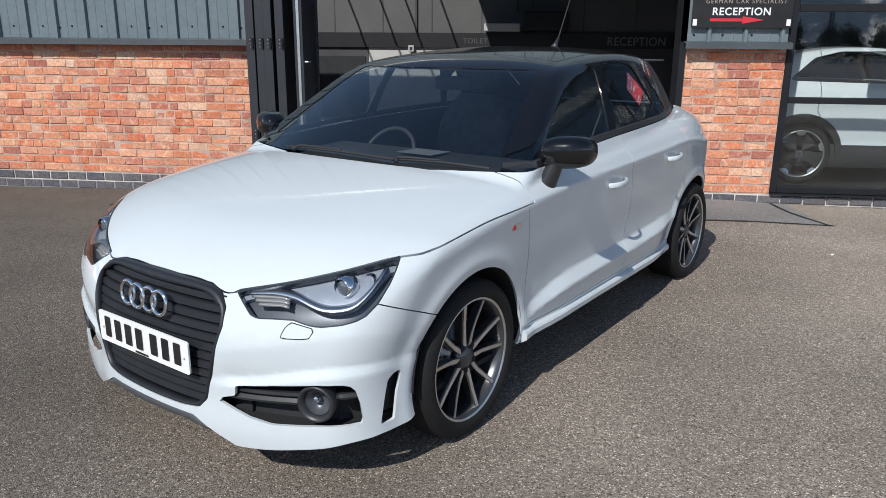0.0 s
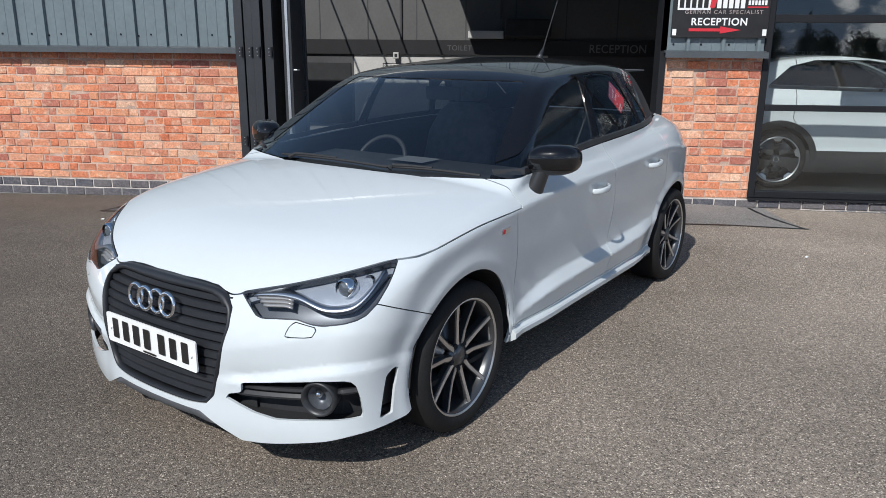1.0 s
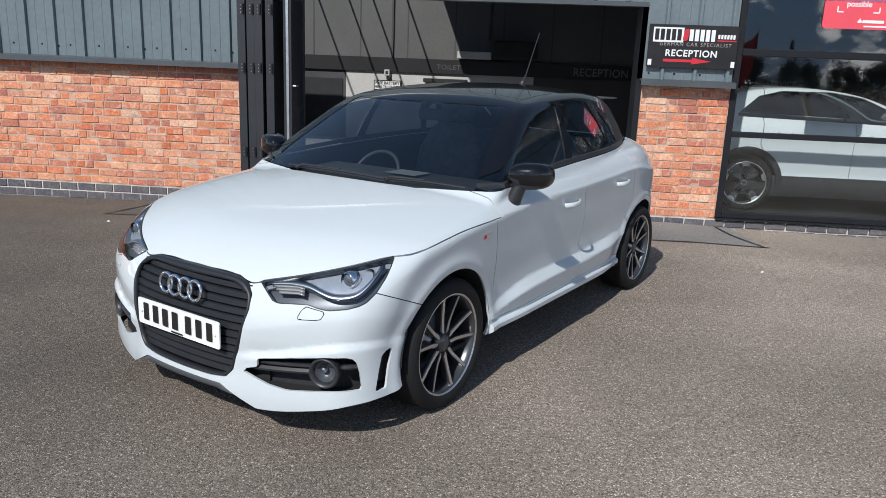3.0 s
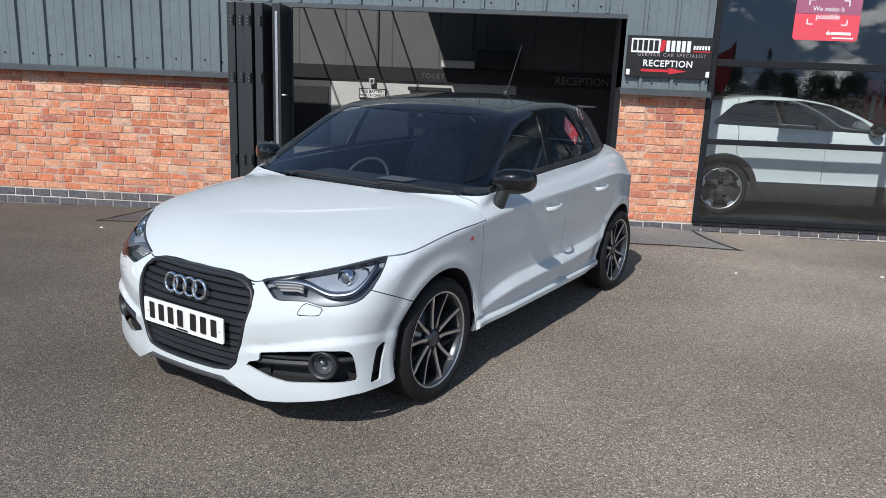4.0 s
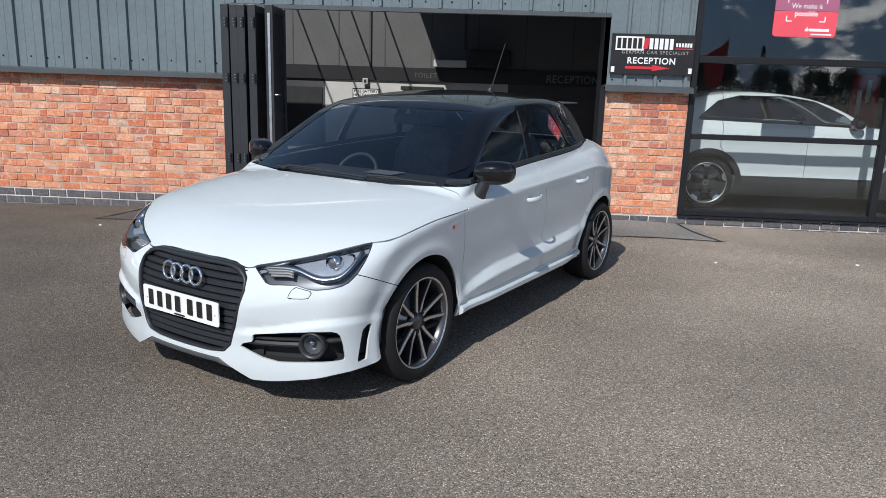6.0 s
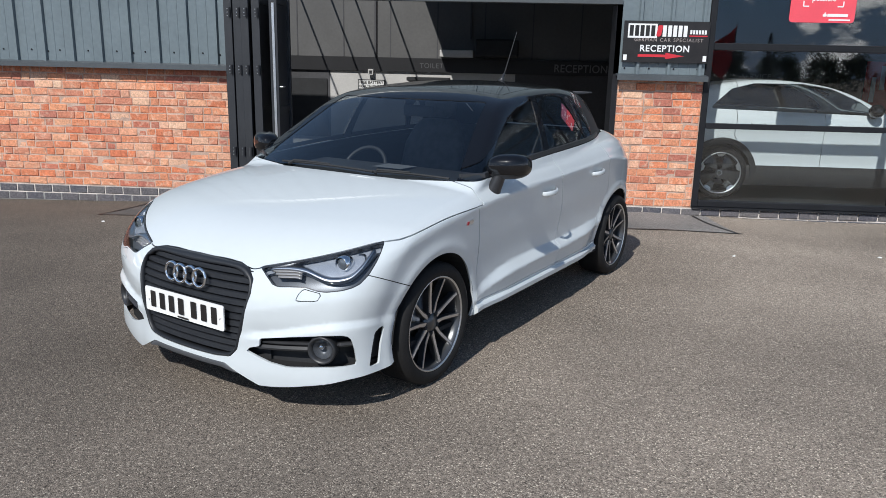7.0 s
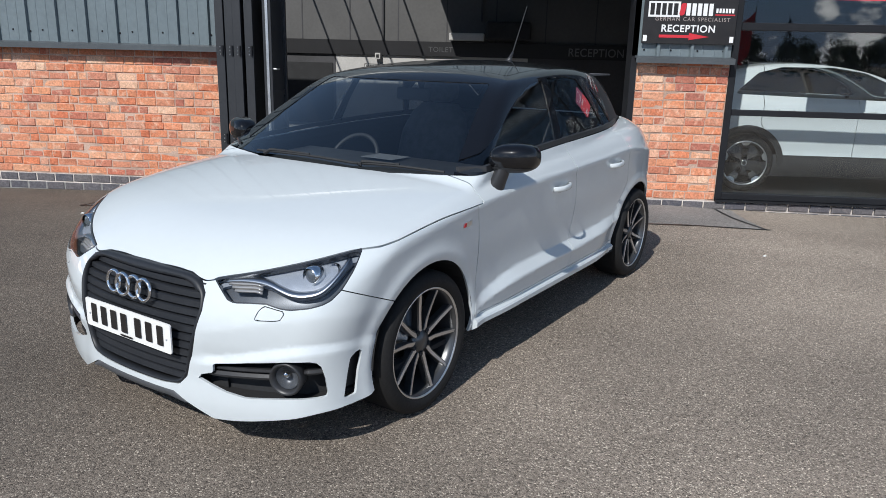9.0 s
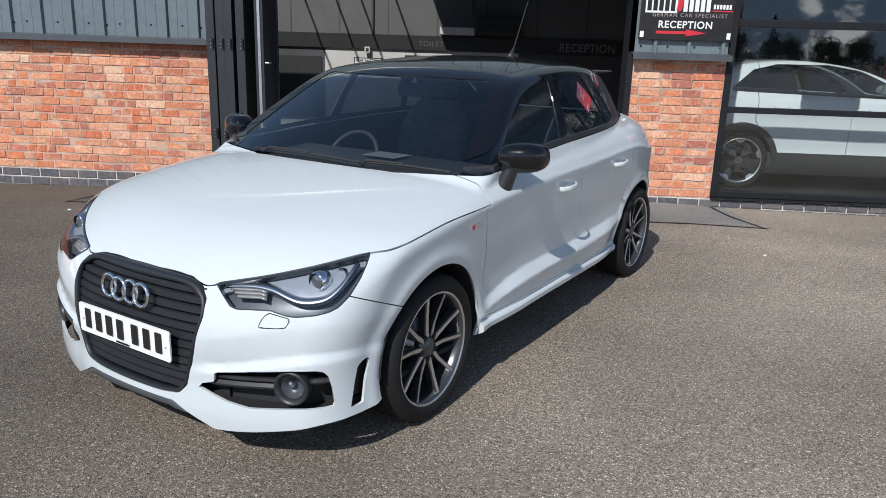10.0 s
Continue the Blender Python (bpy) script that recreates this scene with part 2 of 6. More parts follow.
RUBBER = material("tyre_rubber", (0.013, 0.013, 0.0135), 0.75, vary=0.3, scale=7, bump=0.15, bump_scale=90, spec=0.3)
GRILLE_BLACK = material("grille_black", (0.016, 0.018, 0.022), 0.5, vary=0.2, scale=8)
CHROME = material("chrome", (0.80, 0.81, 0.82), 0.08, metal=1.0)
SILVER = material("satin_silver", (0.70, 0.72, 0.75), 0.30, metal=1.0, vary=0.05)
RIM_DARK = material("rim_anthracite", (0.075, 0.078, 0.082), 0.3, metal=0.6, coat=0.5)
REFLECTOR = material("pale_reflector", (0.50, 0.47, 0.44), 0.3, metal=0.5)
RIM_CUT = material("rim_machined", (0.66, 0.66, 0.665), 0.36, metal=1.0, vary=0.08, scale=20)
DISC = material("brake_disc", (0.28, 0.27, 0.26), 0.35, metal=1.0, vary=0.2, scale=20)
GREY_TRIM = material("grey_splitter", (0.085, 0.09, 0.097), 0.4, vary=0.1)
PLATE = material("plate_white", (0.80, 0.80, 0.78), 0.35)
CLOTH = material("seat_cloth", (0.085, 0.087, 0.093), 0.85, vary=0.3, scale=20, bump=0.2)
DASH = material("dash_plastic", (0.032, 0.033, 0.036), 0.5, vary=0.2, scale=15)
BARK = material("bark", (0.07, 0.05, 0.035), 0.9, vary=0.4)
LEAF = material("leaf", (0.035, 0.06, 0.025), 0.7, vary=0.5, scale=1.0)
FLAG_RED = material("flag_red", (0.55, 0.03, 0.03), 0.7, vary=0.2)
AMBER = material("amber_lens", (0.55, 0.14, 0.06), 0.25, coat=0.5)

# ---- mesh helpers ----
def mesh_object(name, verts, faces, mat, parent=None, label="", smooth=False):
    me = bpy.data.meshes.new(name)
    me.from_pydata([tuple(v) for v in verts], [], [tuple(f) for f in faces])
    me.materials.append(mat)
    if smooth:
        me.polygons.foreach_set("use_smooth", [True] * len(me.polygons))
    me.update()
    ob = new(name, me)
    if parent:
        ob.parent = parent
    if label:
        ob["label"] = label
    return ob


def part(name, bm, mat, parent=None, label="", smooth=False):
    me = bpy.data.meshes.new(name)
    bm.to_mesh(me)
    bm.free()
    me.materials.append(mat)
    if smooth:
        me.polygons.foreach_set("use_smooth", [True] * len(me.polygons))
    ob = new(name, me)
    if parent:
        ob.parent = parent
    if label:
        ob["label"] = label
    return ob


def empty(name, m, label="", category="", group="", kind=""):
    ob = new(name)
    ob.matrix_world = m
    return tagged(ob, label, category, group, kind)


def add_box(bm, x0, x1, y0, y1, z0, z1, bevel=0.0):
    r = bmesh.ops.create_cube(bm, size=1.0, matrix=Matrix.LocRotScale(((x0 + x1) / 2, (y0 + y1) / 2, (z0 + z1) / 2), None, (abs(x1 - x0), abs(y1 - y0), abs(z1 - z0))))
    if bevel:
        edges = {e for v in r["verts"] for e in v.link_edges}
        bmesh.ops.bevel(bm, geom=list(edges), offset=bevel, segments=2, affect="EDGES", profile=0.5)


def box(name, x0, x1, y0, y1, z0, z1, mat, parent=None, label="", bevel=0.0):
    bm = bmesh.new()
    add_box(bm, x0, x1, y0, y1, z0, z1, bevel)
    return part(name, bm, mat, parent, label)


def lathe(profile, n=48, axis="x"):
    """A turned bmesh from (along, radius) points round an axis."""
    bm = bmesh.new()
    rings = []
    for a, r in profile:
        ring = []
        for i in range(n):
            u = 2 * math.pi * i / n
            c, s = r * math.cos(u), r * math.sin(u)
            ring.append(bm.verts.new((a, c, s) if axis == "x" else (c, a, s) if axis == "y" else (c, s, a)))
        rings.append(ring)
    for p, q in zip(rings, rings[1:]):
        for i in range(n):
            bm.faces.new((p[i], p[(i + 1) % n], q[(i + 1) % n], q[i]))
    bmesh.ops.recalc_face_normals(bm, faces=bm.faces)
    return bm


def tube(points, radius, n=8, caps=True):
    """A round rod along points; radius may be a number or a list."""
    bm = bmesh.new()
    pts = [Vector(p) for p in points]
    rad = radius if isinstance(radius, (list, tuple)) else [radius] * len(pts)
    rings = []
    for i, p in enumerate(pts):
        d = (pts[min(i + 1, len(pts) - 1)] - pts[max(i - 1, 0)]).normalized()
        side = d.cross(Vector((0, 0, 1)) if abs(d.z) < 0.9 else Vector((1, 0, 0))).normalized()
        up = side.cross(d)
        rings.append([bm.verts.new(p + rad[i] * (math.cos(2 * math.pi * k / n) * side + math.sin(2 * math.pi * k / n) * up)) for k in range(n)])
    for p, q in zip(rings, rings[1:]):
        for k in range(n):
            bm.faces.new((p[k], p[(k + 1) % n], q[(k + 1) % n], q[k]))
    if caps:
        bm.faces.new(rings[0][::-1])
        bm.faces.new(rings[-1])
    bmesh.ops.recalc_face_normals(bm, faces=bm.faces)
    return bm


def plate(outline, depth, to3d):
    """A flat or bent plate: an outline in (u, v), thickened by depth; to3d(u, v, d) places it."""
    bm = bmesh.new()
    a = [bm.verts.new(to3d(u, v, 0)) for u, v in outline]
    b = [bm.verts.new(to3d(u, v, depth)) for u, v in outline]
    bm.faces.new(a)
    bm.faces.new(b[::-1])
    for i in range(len(a)):
        j = (i + 1) % len(a)
        bm.faces.new((a[j], a[i], b[i], b[j]))
    bmesh.ops.recalc_face_normals(bm, faces=bm.faces)
    return bm


def rounded(w, h, r, n=6):
    """The outline of a rounded rectangle about the origin."""
    out = []
    for cx, cy, a in ((w / 2 - r, h / 2 - r, 0), (r - w / 2, h / 2 - r, 90), (r - w / 2, r - h / 2, 180), (w / 2 - r, r - h / 2, 270)):
        out += [(cx + r * math.cos(radians(a + 90 * i / n)), cy + r * math.sin(radians(a + 90 * i / n))) for i in range(n + 1)]
    return out


def lettering(name, text, size, mat, m, parent=None, squeeze=1.0, bold=0.0, spacing=1.0):
    """Words from the built-in font as a thin mesh; m puts its centre, facing along m's z."""
    cu = bpy.data.curves.new(name, "FONT")
    cu.body, cu.size, cu.align_x, cu.align_y, cu.extrude, cu.offset, cu.space_character = text, size, "CENTER", "CENTER", 0.0015, bold, spacing
    tmp = bpy.data.objects.new(name, cu)
    scene.collection.objects.link(tmp)
    me = bpy.data.meshes.new_from_object(tmp.evaluated_get(bpy.context.evaluated_depsgraph_get()))
    bpy.data.objects.remove(tmp)
    bpy.data.curves.remove(cu)
    me.transform(Matrix.Diagonal((squeeze, 1, 1, 1)))
    me.transform(m)
    me.materials.clear()
    me.materials.append(mat)
    ob = new(name, me)
    if parent:
        ob.parent = parent
    return ob


def ease(*knots):
    """A smooth curve through (x, y) knots, for arrays."""
    xs, ys = np.array([k[0] for k in knots], float), np.array([k[1] for k in knots], float)
    ms = np.gradient(ys, xs) if len(xs) > 2 else np.full(len(xs), (ys[-1] - ys[0]) / (xs[-1] - xs[0]))

    def at(x):
        x = np.clip(np.asarray(x, float), xs[0], xs[-1])
        i = np.clip(np.searchsorted(xs, x) - 1, 0, len(xs) - 2)
        h = xs[i + 1] - xs[i]
        t = (x - xs[i]) / h
        return ((1 + 2 * t) * (1 - t) ** 2 * ys[i] + t * (1 - t) ** 2 * h * ms[i] + t * t * (3 - 2 * t) * ys[i + 1] + t * t * (t - 1) * h * ms[i + 1])
    return at


def spline(*knots):
    """A natural cubic spline through (x, y) knots, held level beyond them."""
    xs, ys = np.array([k[0] for k in knots], float), np.array([k[1] for k in knots], float)
    n, h = len(xs), np.diff(xs)
    A, r = np.eye(n), np.zeros(n)
    for i in range(1, n - 1):
        A[i, i - 1:i + 2] = h[i - 1], 2 * (h[i - 1] + h[i]), h[i]
        r[i] = 6 * ((ys[i + 1] - ys[i]) / h[i] - (ys[i] - ys[i - 1]) / h[i - 1])
    m = np.linalg.solve(A, r)

    def at(x):
        x = np.clip(np.asarray(x, float), xs[0], xs[-1])
        i = np.clip(np.searchsorted(xs, x) - 1, 0, n - 2)
        a, b = xs[i + 1] - x, x - xs[i]
        return (m[i] * a ** 3 + m[i + 1] * b ** 3) / (6 * h[i]) + (ys[i] / h[i] - m[i] * h[i] / 6) * a + (ys[i + 1] / h[i] - m[i + 1] * h[i] / 6) * b
    return at


def smax(a, b, k):
    h = np.maximum(k - np.abs(a - b), 0) / k
    return np.maximum(a, b) + h * h * k / 4


def ramp01(t, k=0.3):
    """A clamp to 0..1 with rounded ends."""
    return smin(smax(t, 0 * t, k), 0 * t + 1, k)


def smin(a, b, k):
    return -smax(-a, -b, k)


def polygon_distance(px, py, pts, r=0.0):
    """Signed distance from points to a polygon whose corners are rounded by r; negative inside."""
    pts = [np.array(p, float) for p in pts]
    d2, sign = np.full(px.shape, 1e9), np.ones(px.shape)
    n = len(pts)
    for i in range(n):
        a, b = pts[i], pts[i - 1]
        ex, ey = b - a
        wx, wy = px - a[0], py - a[1]
        t = np.clip((wx * ex + wy * ey) / (ex * ex + ey * ey), 0, 1)
        d2 = np.minimum(d2, (wx - t * ex) ** 2 + (wy - t * ey) ** 2)
        c1, c2, c3 = py >= a[1], py < b[1], ex * wy > ey * wx
        sign = np.where((c1 & c2 & c3) | (~c1 & ~c2 & ~c3), -sign, sign)
    return sign * np.sqrt(d2) - r


class Skin:
    """A closed surface f = 0 as triangles, which can be cut along curves into panels."""

    def __init__(self, f, lo, hi, h):
        self.f = f
        ax = [np.arange(lo[i], hi[i] + h, h) for i in range(3)]
        F = f(*np.meshgrid(*ax, indexing="ij"))
        s = F < 0
        cross = np.zeros(tuple(k - 1 for k in F.shape), int)
        acc = np.zeros(cross.shape + (3,))
        corners = [(i, j, k) for i in (0, 1) for j in (0, 1) for k in (0, 1)]
        cut = lambda A, c: A[tuple(slice(c[i], A.shape[i] - 1 + c[i]) for i in range(3))]
        for c in corners:
            for d in range(3):
                if c[d]:
                    continue
                e = list(c)
                e[d] = 1
                fa, fb = cut(F, c), cut(F, e)
                m = (fa < 0) != (fb < 0)
                t = np.where(m, fa / np.where(m, fa - fb, 1), 0)
                for i in range(3):
                    acc[..., i] += m * (c[i] + (t if i == d else 0))
                cross += m
        live = cross > 0
        index = -np.ones(cross.shape, int)
        index[live] = np.arange(live.sum())
        cell = np.argwhere(live)
        self.V = np.array(lo) + h * (cell + acc[live] / cross[live][:, None])
        quads = []
        for d in range(3):
            a, b = [slice(None)] * 3, [slice(None)] * 3
            a[d], b[d] = slice(0, -1), slice(1, None)
            change = s[tuple(a)] != s[tuple(b)]
            P = np.argwhere(change)
            inside = s[tuple(a)][change]
            o1, o2 = [(d + 1) % 3, (d + 2) % 3]
            ok = (P[:, o1] > 0) & (P[:, o2] > 0) & (P[:, o1] < index.shape[o1]) & (P[:, o2] < index.shape[o2])
            P, inside = P[ok], inside[ok]
            q = []
            for u, v in ((0, 0), (1, 0), (1, 1), (0, 1)):
                Q = P.copy()
                Q[:, o1] -= u
                Q[:, o2] -= v
                q.append(index[Q[:, 0], Q[:, 1], Q[:, 2]])
            q = np.array(q).T
            q[~inside] = q[~inside][:, ::-1]
            quads.append(q)
        q = np.concatenate(quads)
        q = q[(q >= 0).all(1)]
        self.settle(slice(None))
        a, b, c, d = (self.V[q[:, i]] for i in range(4))
        short = ((a - c) ** 2).sum(1) <= ((b - d) ** 2).sum(1)
        t1 = np.where(short[:, None], q[:, [0, 1, 2]], q[:, [0, 1, 3]])
        t2 = np.where(short[:, None], q[:, [0, 2, 3]], q[:, [1, 2, 3]])
        self.T = np.concatenate([t1, t2])

    def gradient(self, V, e=1e-4):
        g = np.zeros_like(V)
        for i in range(3):
            o = np.zeros(3)
            o[i] = e
            g[:, i] = (self.f(*(V + o).T) - self.f(*(V - o).T)) / (2 * e)
        return g

    def settle(self, which, rounds=4):
        V = self.V[which]
        for _ in range(rounds):
            g = self.gradient(V)
            step = self.f(*V.T)[:, None] * g / np.maximum((g * g).sum(1), 1e-6)[:, None]
            V = V - np.clip(step, -0.02, 0.02)
        self.V[which] = V

    def cut(self, T, fun):
        """Splits triangles T along fun(x, y, z) = 0; returns those inside (negative) and outside."""
        if not len(T):
            return T, T
        used = np.unique(T)
        val = np.zeros(len(self.V))
        val[used] = fun(*self.V[used].T)
        val[used] = np.where(np.abs(val[used]) < 2e-4, 2e-4, val[used])
        neg = val[T] < 0
        count = neg.sum(1)
        inside, outside, mixed = T[count == 3], T[count == 0], T[(count == 1) | (count == 2)]
        if not len(mixed):
            return inside, outside
        lone = np.where((val[mixed] < 0).sum(1)[:, None] == 1, val[mixed] < 0, val[mixed] >= 0)
        k = lone.argmax(1)
        r = np.arange(len(mixed))
        a, b, c = mixed[r, k], mixed[r, (k + 1) % 3], mixed[r, (k + 2) % 3]
        pairs = np.sort(np.concatenate([np.stack([a, b], 1), np.stack([a, c], 1)]), 1)
        uniq, inv = np.unique(pairs, axis=0, return_inverse=True)
        inv = inv.reshape(-1)
        va, vb = val[uniq[:, 0]], val[uniq[:, 1]]
        t = (va / (va - vb))[:, None]
        P = self.V[uniq[:, 0]] * (1 - t) + self.V[uniq[:, 1]] * t
        base = len(self.V)
        self.V = np.concatenate([self.V, P])
        self.settle(slice(base, None), 2)
        ab, ac = base + inv[:len(mixed)], base + inv[len(mixed):]
        tip = np.stack([a, ab, ac], 1)
        rest = np.concatenate([np.stack([ab, b, c], 1), np.stack([ab, c, ac], 1)])
        an = val[a] < 0
        inside = np.concatenate([inside, tip[an], rest[np.concatenate([~an, ~an])]])
        outside = np.concatenate([outside, tip[~an], rest[np.concatenate([an, an])]])
        return inside, outside

    def seam(self, T, fun, w=0.0022):
        """As cut, with an open joint of width 2 w between the two sides."""
        inside, rest = self.cut(T, lambda x, y, z: fun(x, y, z) + w)
        _, outside = self.cut(rest, lambda x, y, z: fun(x, y, z) - w)
        return inside, outside

    def where(self, T, test):
        c = self.V[T].mean(1)
        m = test(*c.T)
        return T[m], T[~m]

    def normals(self, idx):
        g = self.gradient(self.V[idx])
        return g / np.maximum(np.linalg.norm(g, axis=1), 1e-9)[:, None]

    def panel(self, name, T, mat, parent, label="", rim=0.012, inset=0.0):
        """The triangles as an object, its open edges turned inwards by rim."""
        used, inv = np.unique(T, return_inverse=True)
        F = inv.reshape(-1, 3)
        N = self.normals(used)
        V = self.V[used] - inset * N
        faces = [tuple(f) for f in F.tolist()]
        if rim:
            half = np.concatenate([F[:, [0, 1]], F[:, [1, 2]], F[:, [2, 0]]])
            key = np.sort(half, 1)
            _, first, cnt = np.unique(key, axis=0, return_index=True, return_counts=True)
            edge = half[first[cnt == 1]]
            ids = np.unique(edge)
            n0 = len(V)
            side = np.zeros((n0, 3))
            d = V[edge[:, 1]] - V[edge[:, 0]]
            o = np.cross(d, N[edge[:, 0]])
            o /= np.maximum(np.linalg.norm(o, axis=1), 1e-9)[:, None]
            np.add.at(side, edge[:, 0], o)
            np.add.at(side, edge[:, 1], o)
            side = side[ids] / np.maximum(np.linalg.norm(side[ids], axis=1), 1e-9)[:, None]
            mp = np.zeros(n0, int)
            mp[ids] = np.arange(len(ids))
            top, low = n0 + mp, n0 + len(ids) + mp
            V = np.concatenate([V, V[ids], V[ids] - rim * N[ids]])
            N = np.concatenate([N, side, side])
            faces += [(top[b], top[a], low[a], low[b]) for a, b in edge.tolist()]
        me = bpy.data.meshes.new(name)
        me.from_pydata(V.tolist(), [], faces)
        me.materials.append(mat)
        me.polygons.foreach_set("use_smooth", [True] * len(me.polygons))
        me.update()
        me.normals_split_custom_set_from_vertices(N.tolist())
        ob = new(name, me)
        ob.parent = parent
        if label:
            ob["label"] = label
        return ob

# ---- ground ----
WALL = 7.72


FALL = [(-6.5, -0.195), (-4.7, -0.178), (-3.0, -0.14), (-1.5, -0.115), (1.0, -0.105), (1.9, -0.085), (2.8, -0.12), (4.0, -0.134), (7.0, -0.14)]


def ground_height(x, y):
    """The yard dips gently towards the building, more at its west end."""
    t = min(max((y - 5.2) / 2.5, 0), 1)
    return float(np.interp(x, [k[0] for k in FALL], [k[1] for k in FALL])) * t * t * (3 - 2 * t)


def build_ground():
    bm = bmesh.new()
    xs = [-300, -60, -20] + [-10 + 0.5 * i for i in range(41)] + [20, 60, 300]
    ys = [-400, -60, -12, -5, 0, 3, 5.2] + [5.4 + 0.2 * i for i in range(12)] + [7.75, 30]
    grid = [[bm.verts.new((x, y, ground_height(x, y))) for y in ys] for x in xs]
    for i in range(len(xs) - 1):
        for j in range(len(ys) - 1):
            bm.faces.new((grid[i][j], grid[i + 1][j], grid[i + 1][j + 1], grid[i][j + 1]))
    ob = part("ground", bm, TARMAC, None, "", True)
    tagged(ob, "weathered grey-brown tarmac yard with pale stone chippings", "ground", kind="structure")


build_ground()

# ---- building ----
CLAD_Z, LINTEL, EAVE_R = 1.42, 2.235, 0.55
brick_mesh = {}


def brick_piece(w, h, d, mat, seed):
    key = (round(w, 3), h, mat.name, seed)
    if key not in brick_mesh:
        rng = random.Random(seed)
        bm = bmesh.new()
        bmesh.ops.create_cube(bm, size=1.0, matrix=Matrix.Diagonal((w, d, h, 1)))
        bmesh.ops.bevel(bm, geom=[e for e in bm.edges if all(v.co.y < 0 for v in e.verts)], offset=0.006, segments=1, affect="EDGES")
        for v in bm.verts:
            v.co += Vector((rng.uniform(-1, 1), rng.uniform(-1, 1), rng.uniform(-1, 1))) * (0.0042 if mat.name == "red_brick" else 0.0018)
        me = bpy.data.meshes.new("brick")
        bm.to_mesh(me)
        bm.free()
        me.materials.append(mat)
        brick_mesh[key] = me
    return brick_mesh[key]


def lay_bricks(parent, x0, x1, z0, courses, course, length, mat, y, joint=0.011, shift=0.0, seed=1, mixed=False):
    """Courses of bricks; mixed: stretchers and headers of uneven length, as in reclaimed work."""
    rng = random.Random(seed)
    for c in range(courses):
        x = x0 - ((0.5 * length if c % 2 else 0.0) + shift + (rng.uniform(0, 0.05) if mixed else 0)) % length
        z = z0 + (c + 0.5) * course
        while x < x1 - 0.02:
            full = length
            if mixed:
                full = length * (0.5 if rng.random() < 0.22 else rng.choice((0.94, 0.97, 1.0, 1.03)))
            a, b = max(x, x0), min(x + full, x1)
            if b - a > 0.04:
                w = round((b - a - joint) / 0.01) * 0.01 if mixed or b - a < length - 0.01 else length - joint
                ob = new("brick", brick_piece(w, course - joint, 0.06, mat, rng.randrange(6)))
                ob.location = ((a + b) / 2, y + 0.03 + rng.uniform(-0.004, 0.004) * (1.0 if mixed else 0.6), z + rng.uniform(-0.0015, 0.0015))
                ob.rotation_euler = (0, radians(rng.uniform(-0.5, 0.5) if mixed else rng.uniform(-0.4, 0.4)), radians(rng.uniform(-0.6, 0.6)))
                ob.parent = parent
            x += full


def wall_core(name, x0, x1, z0, z1, label, mortar=MORTAR):
    bm = bmesh.new()
    add_box(bm, x0, x1, WALL + 0.005, WALL + 0.30, z0, z1)
    ob = part(name, bm, mortar)
    return tagged(ob, label, "wall", kind="structure")


west = wall_core("wall_west", -6.3, -2.93, 0.009, 1.46, "red reclaimed brick wall with pale mortar smears")
pier = wall_core("wall_pier", 1.50, 2.45, -0.02, 1.46, "narrow red brick pier between doorway and shop window")
plinth_w = wall_core("plinth_west", -6.3, -2.93, -0.30, 0.007, "blue engineering brick plinth with pale joints", PALE_MORTAR)
plinth_e = wall_core("plinth_east", 1.50, 6.3, -0.30, -0.022, "blue engineering brick plinth below the shop window", PALE_MORTAR)
far_west = box("wall_far_west", -14, -6.304, WALL + 0.01, WALL + 0.3, -0.3, 1.46, material("far_brick", (0.38, 0.12, 0.07), 0.9, vary=0.3, scale=3, second=(0.45, 0.25, 0.17)))
tagged(far_west, "red brick wall running on along the yard", "wall", kind="structure")


def cladding(name, x0, x1, z0, z1, rib0, label, y=WALL - 0.02):
    """Profiled steel sheet with raised ribs every 0.341 m and two shallow swages between."""
    pts = [(x0, 0.0)]
    k = math.ceil((x0 - rib0) / 0.341)
    x = rib0 + k * 0.341
    while x < x1 - 0.05:
        if x > x0 + 0.05:
            pts += [(x - 0.027, 0), (x - 0.014, 0.036), (x + 0.014, 0.036), (x + 0.020, 0)]
        for s in (0.114, 0.227):
            if x0 + 0.02 < x + s < x1 - 0.02:
                pts += [(x + s - 0.010, 0), (x + s - 0.004, 0.004), (x + s + 0.004, 0.004), (x + s + 0.010, 0)]
        x += 0.341
    pts.append((x1, 0.0))
    # straight up, then bent back over a curved eave
    way = [(0.0, z0, 0.0)] + [(EAVE_R * (1 - math.cos(u)), z1 - EAVE_R + EAVE_R * math.sin(u), u) for u in (radians(9 * k) for k in range(11))]
    bm = bmesh.new()
    outer = [[bm.verts.new((a, y + back - d * math.cos(u), z + d * math.sin(u))) for a, d in pts] for back, z, u in way]
    inner = [[bm.verts.new((a, y + back + 0.05 * math.cos(u), z - 0.05 * math.sin(u))) for a in (x0, x1)] for back, z, u in way]
    for p, q, i, j in zip(outer, outer[1:], inner, inner[1:]):
        for k in range(len(pts) - 1):
            bm.faces.new((p[k], p[k + 1], q[k + 1], q[k]))
        bm.faces.new((i[1], i[0], j[0], j[1]))
        bm.faces.new((p[0], q[0], j[0], i[0]))
        bm.faces.new((q[-1], p[-1], i[1], j[1]))
    bm.faces.new(outer[0][::-1] + inner[0])
    bm.faces.new(outer[-1] + inner[-1][::-1])
    ob = part(name, bm, STEEL)
    return tagged(ob, label, "cladding", kind="structure")


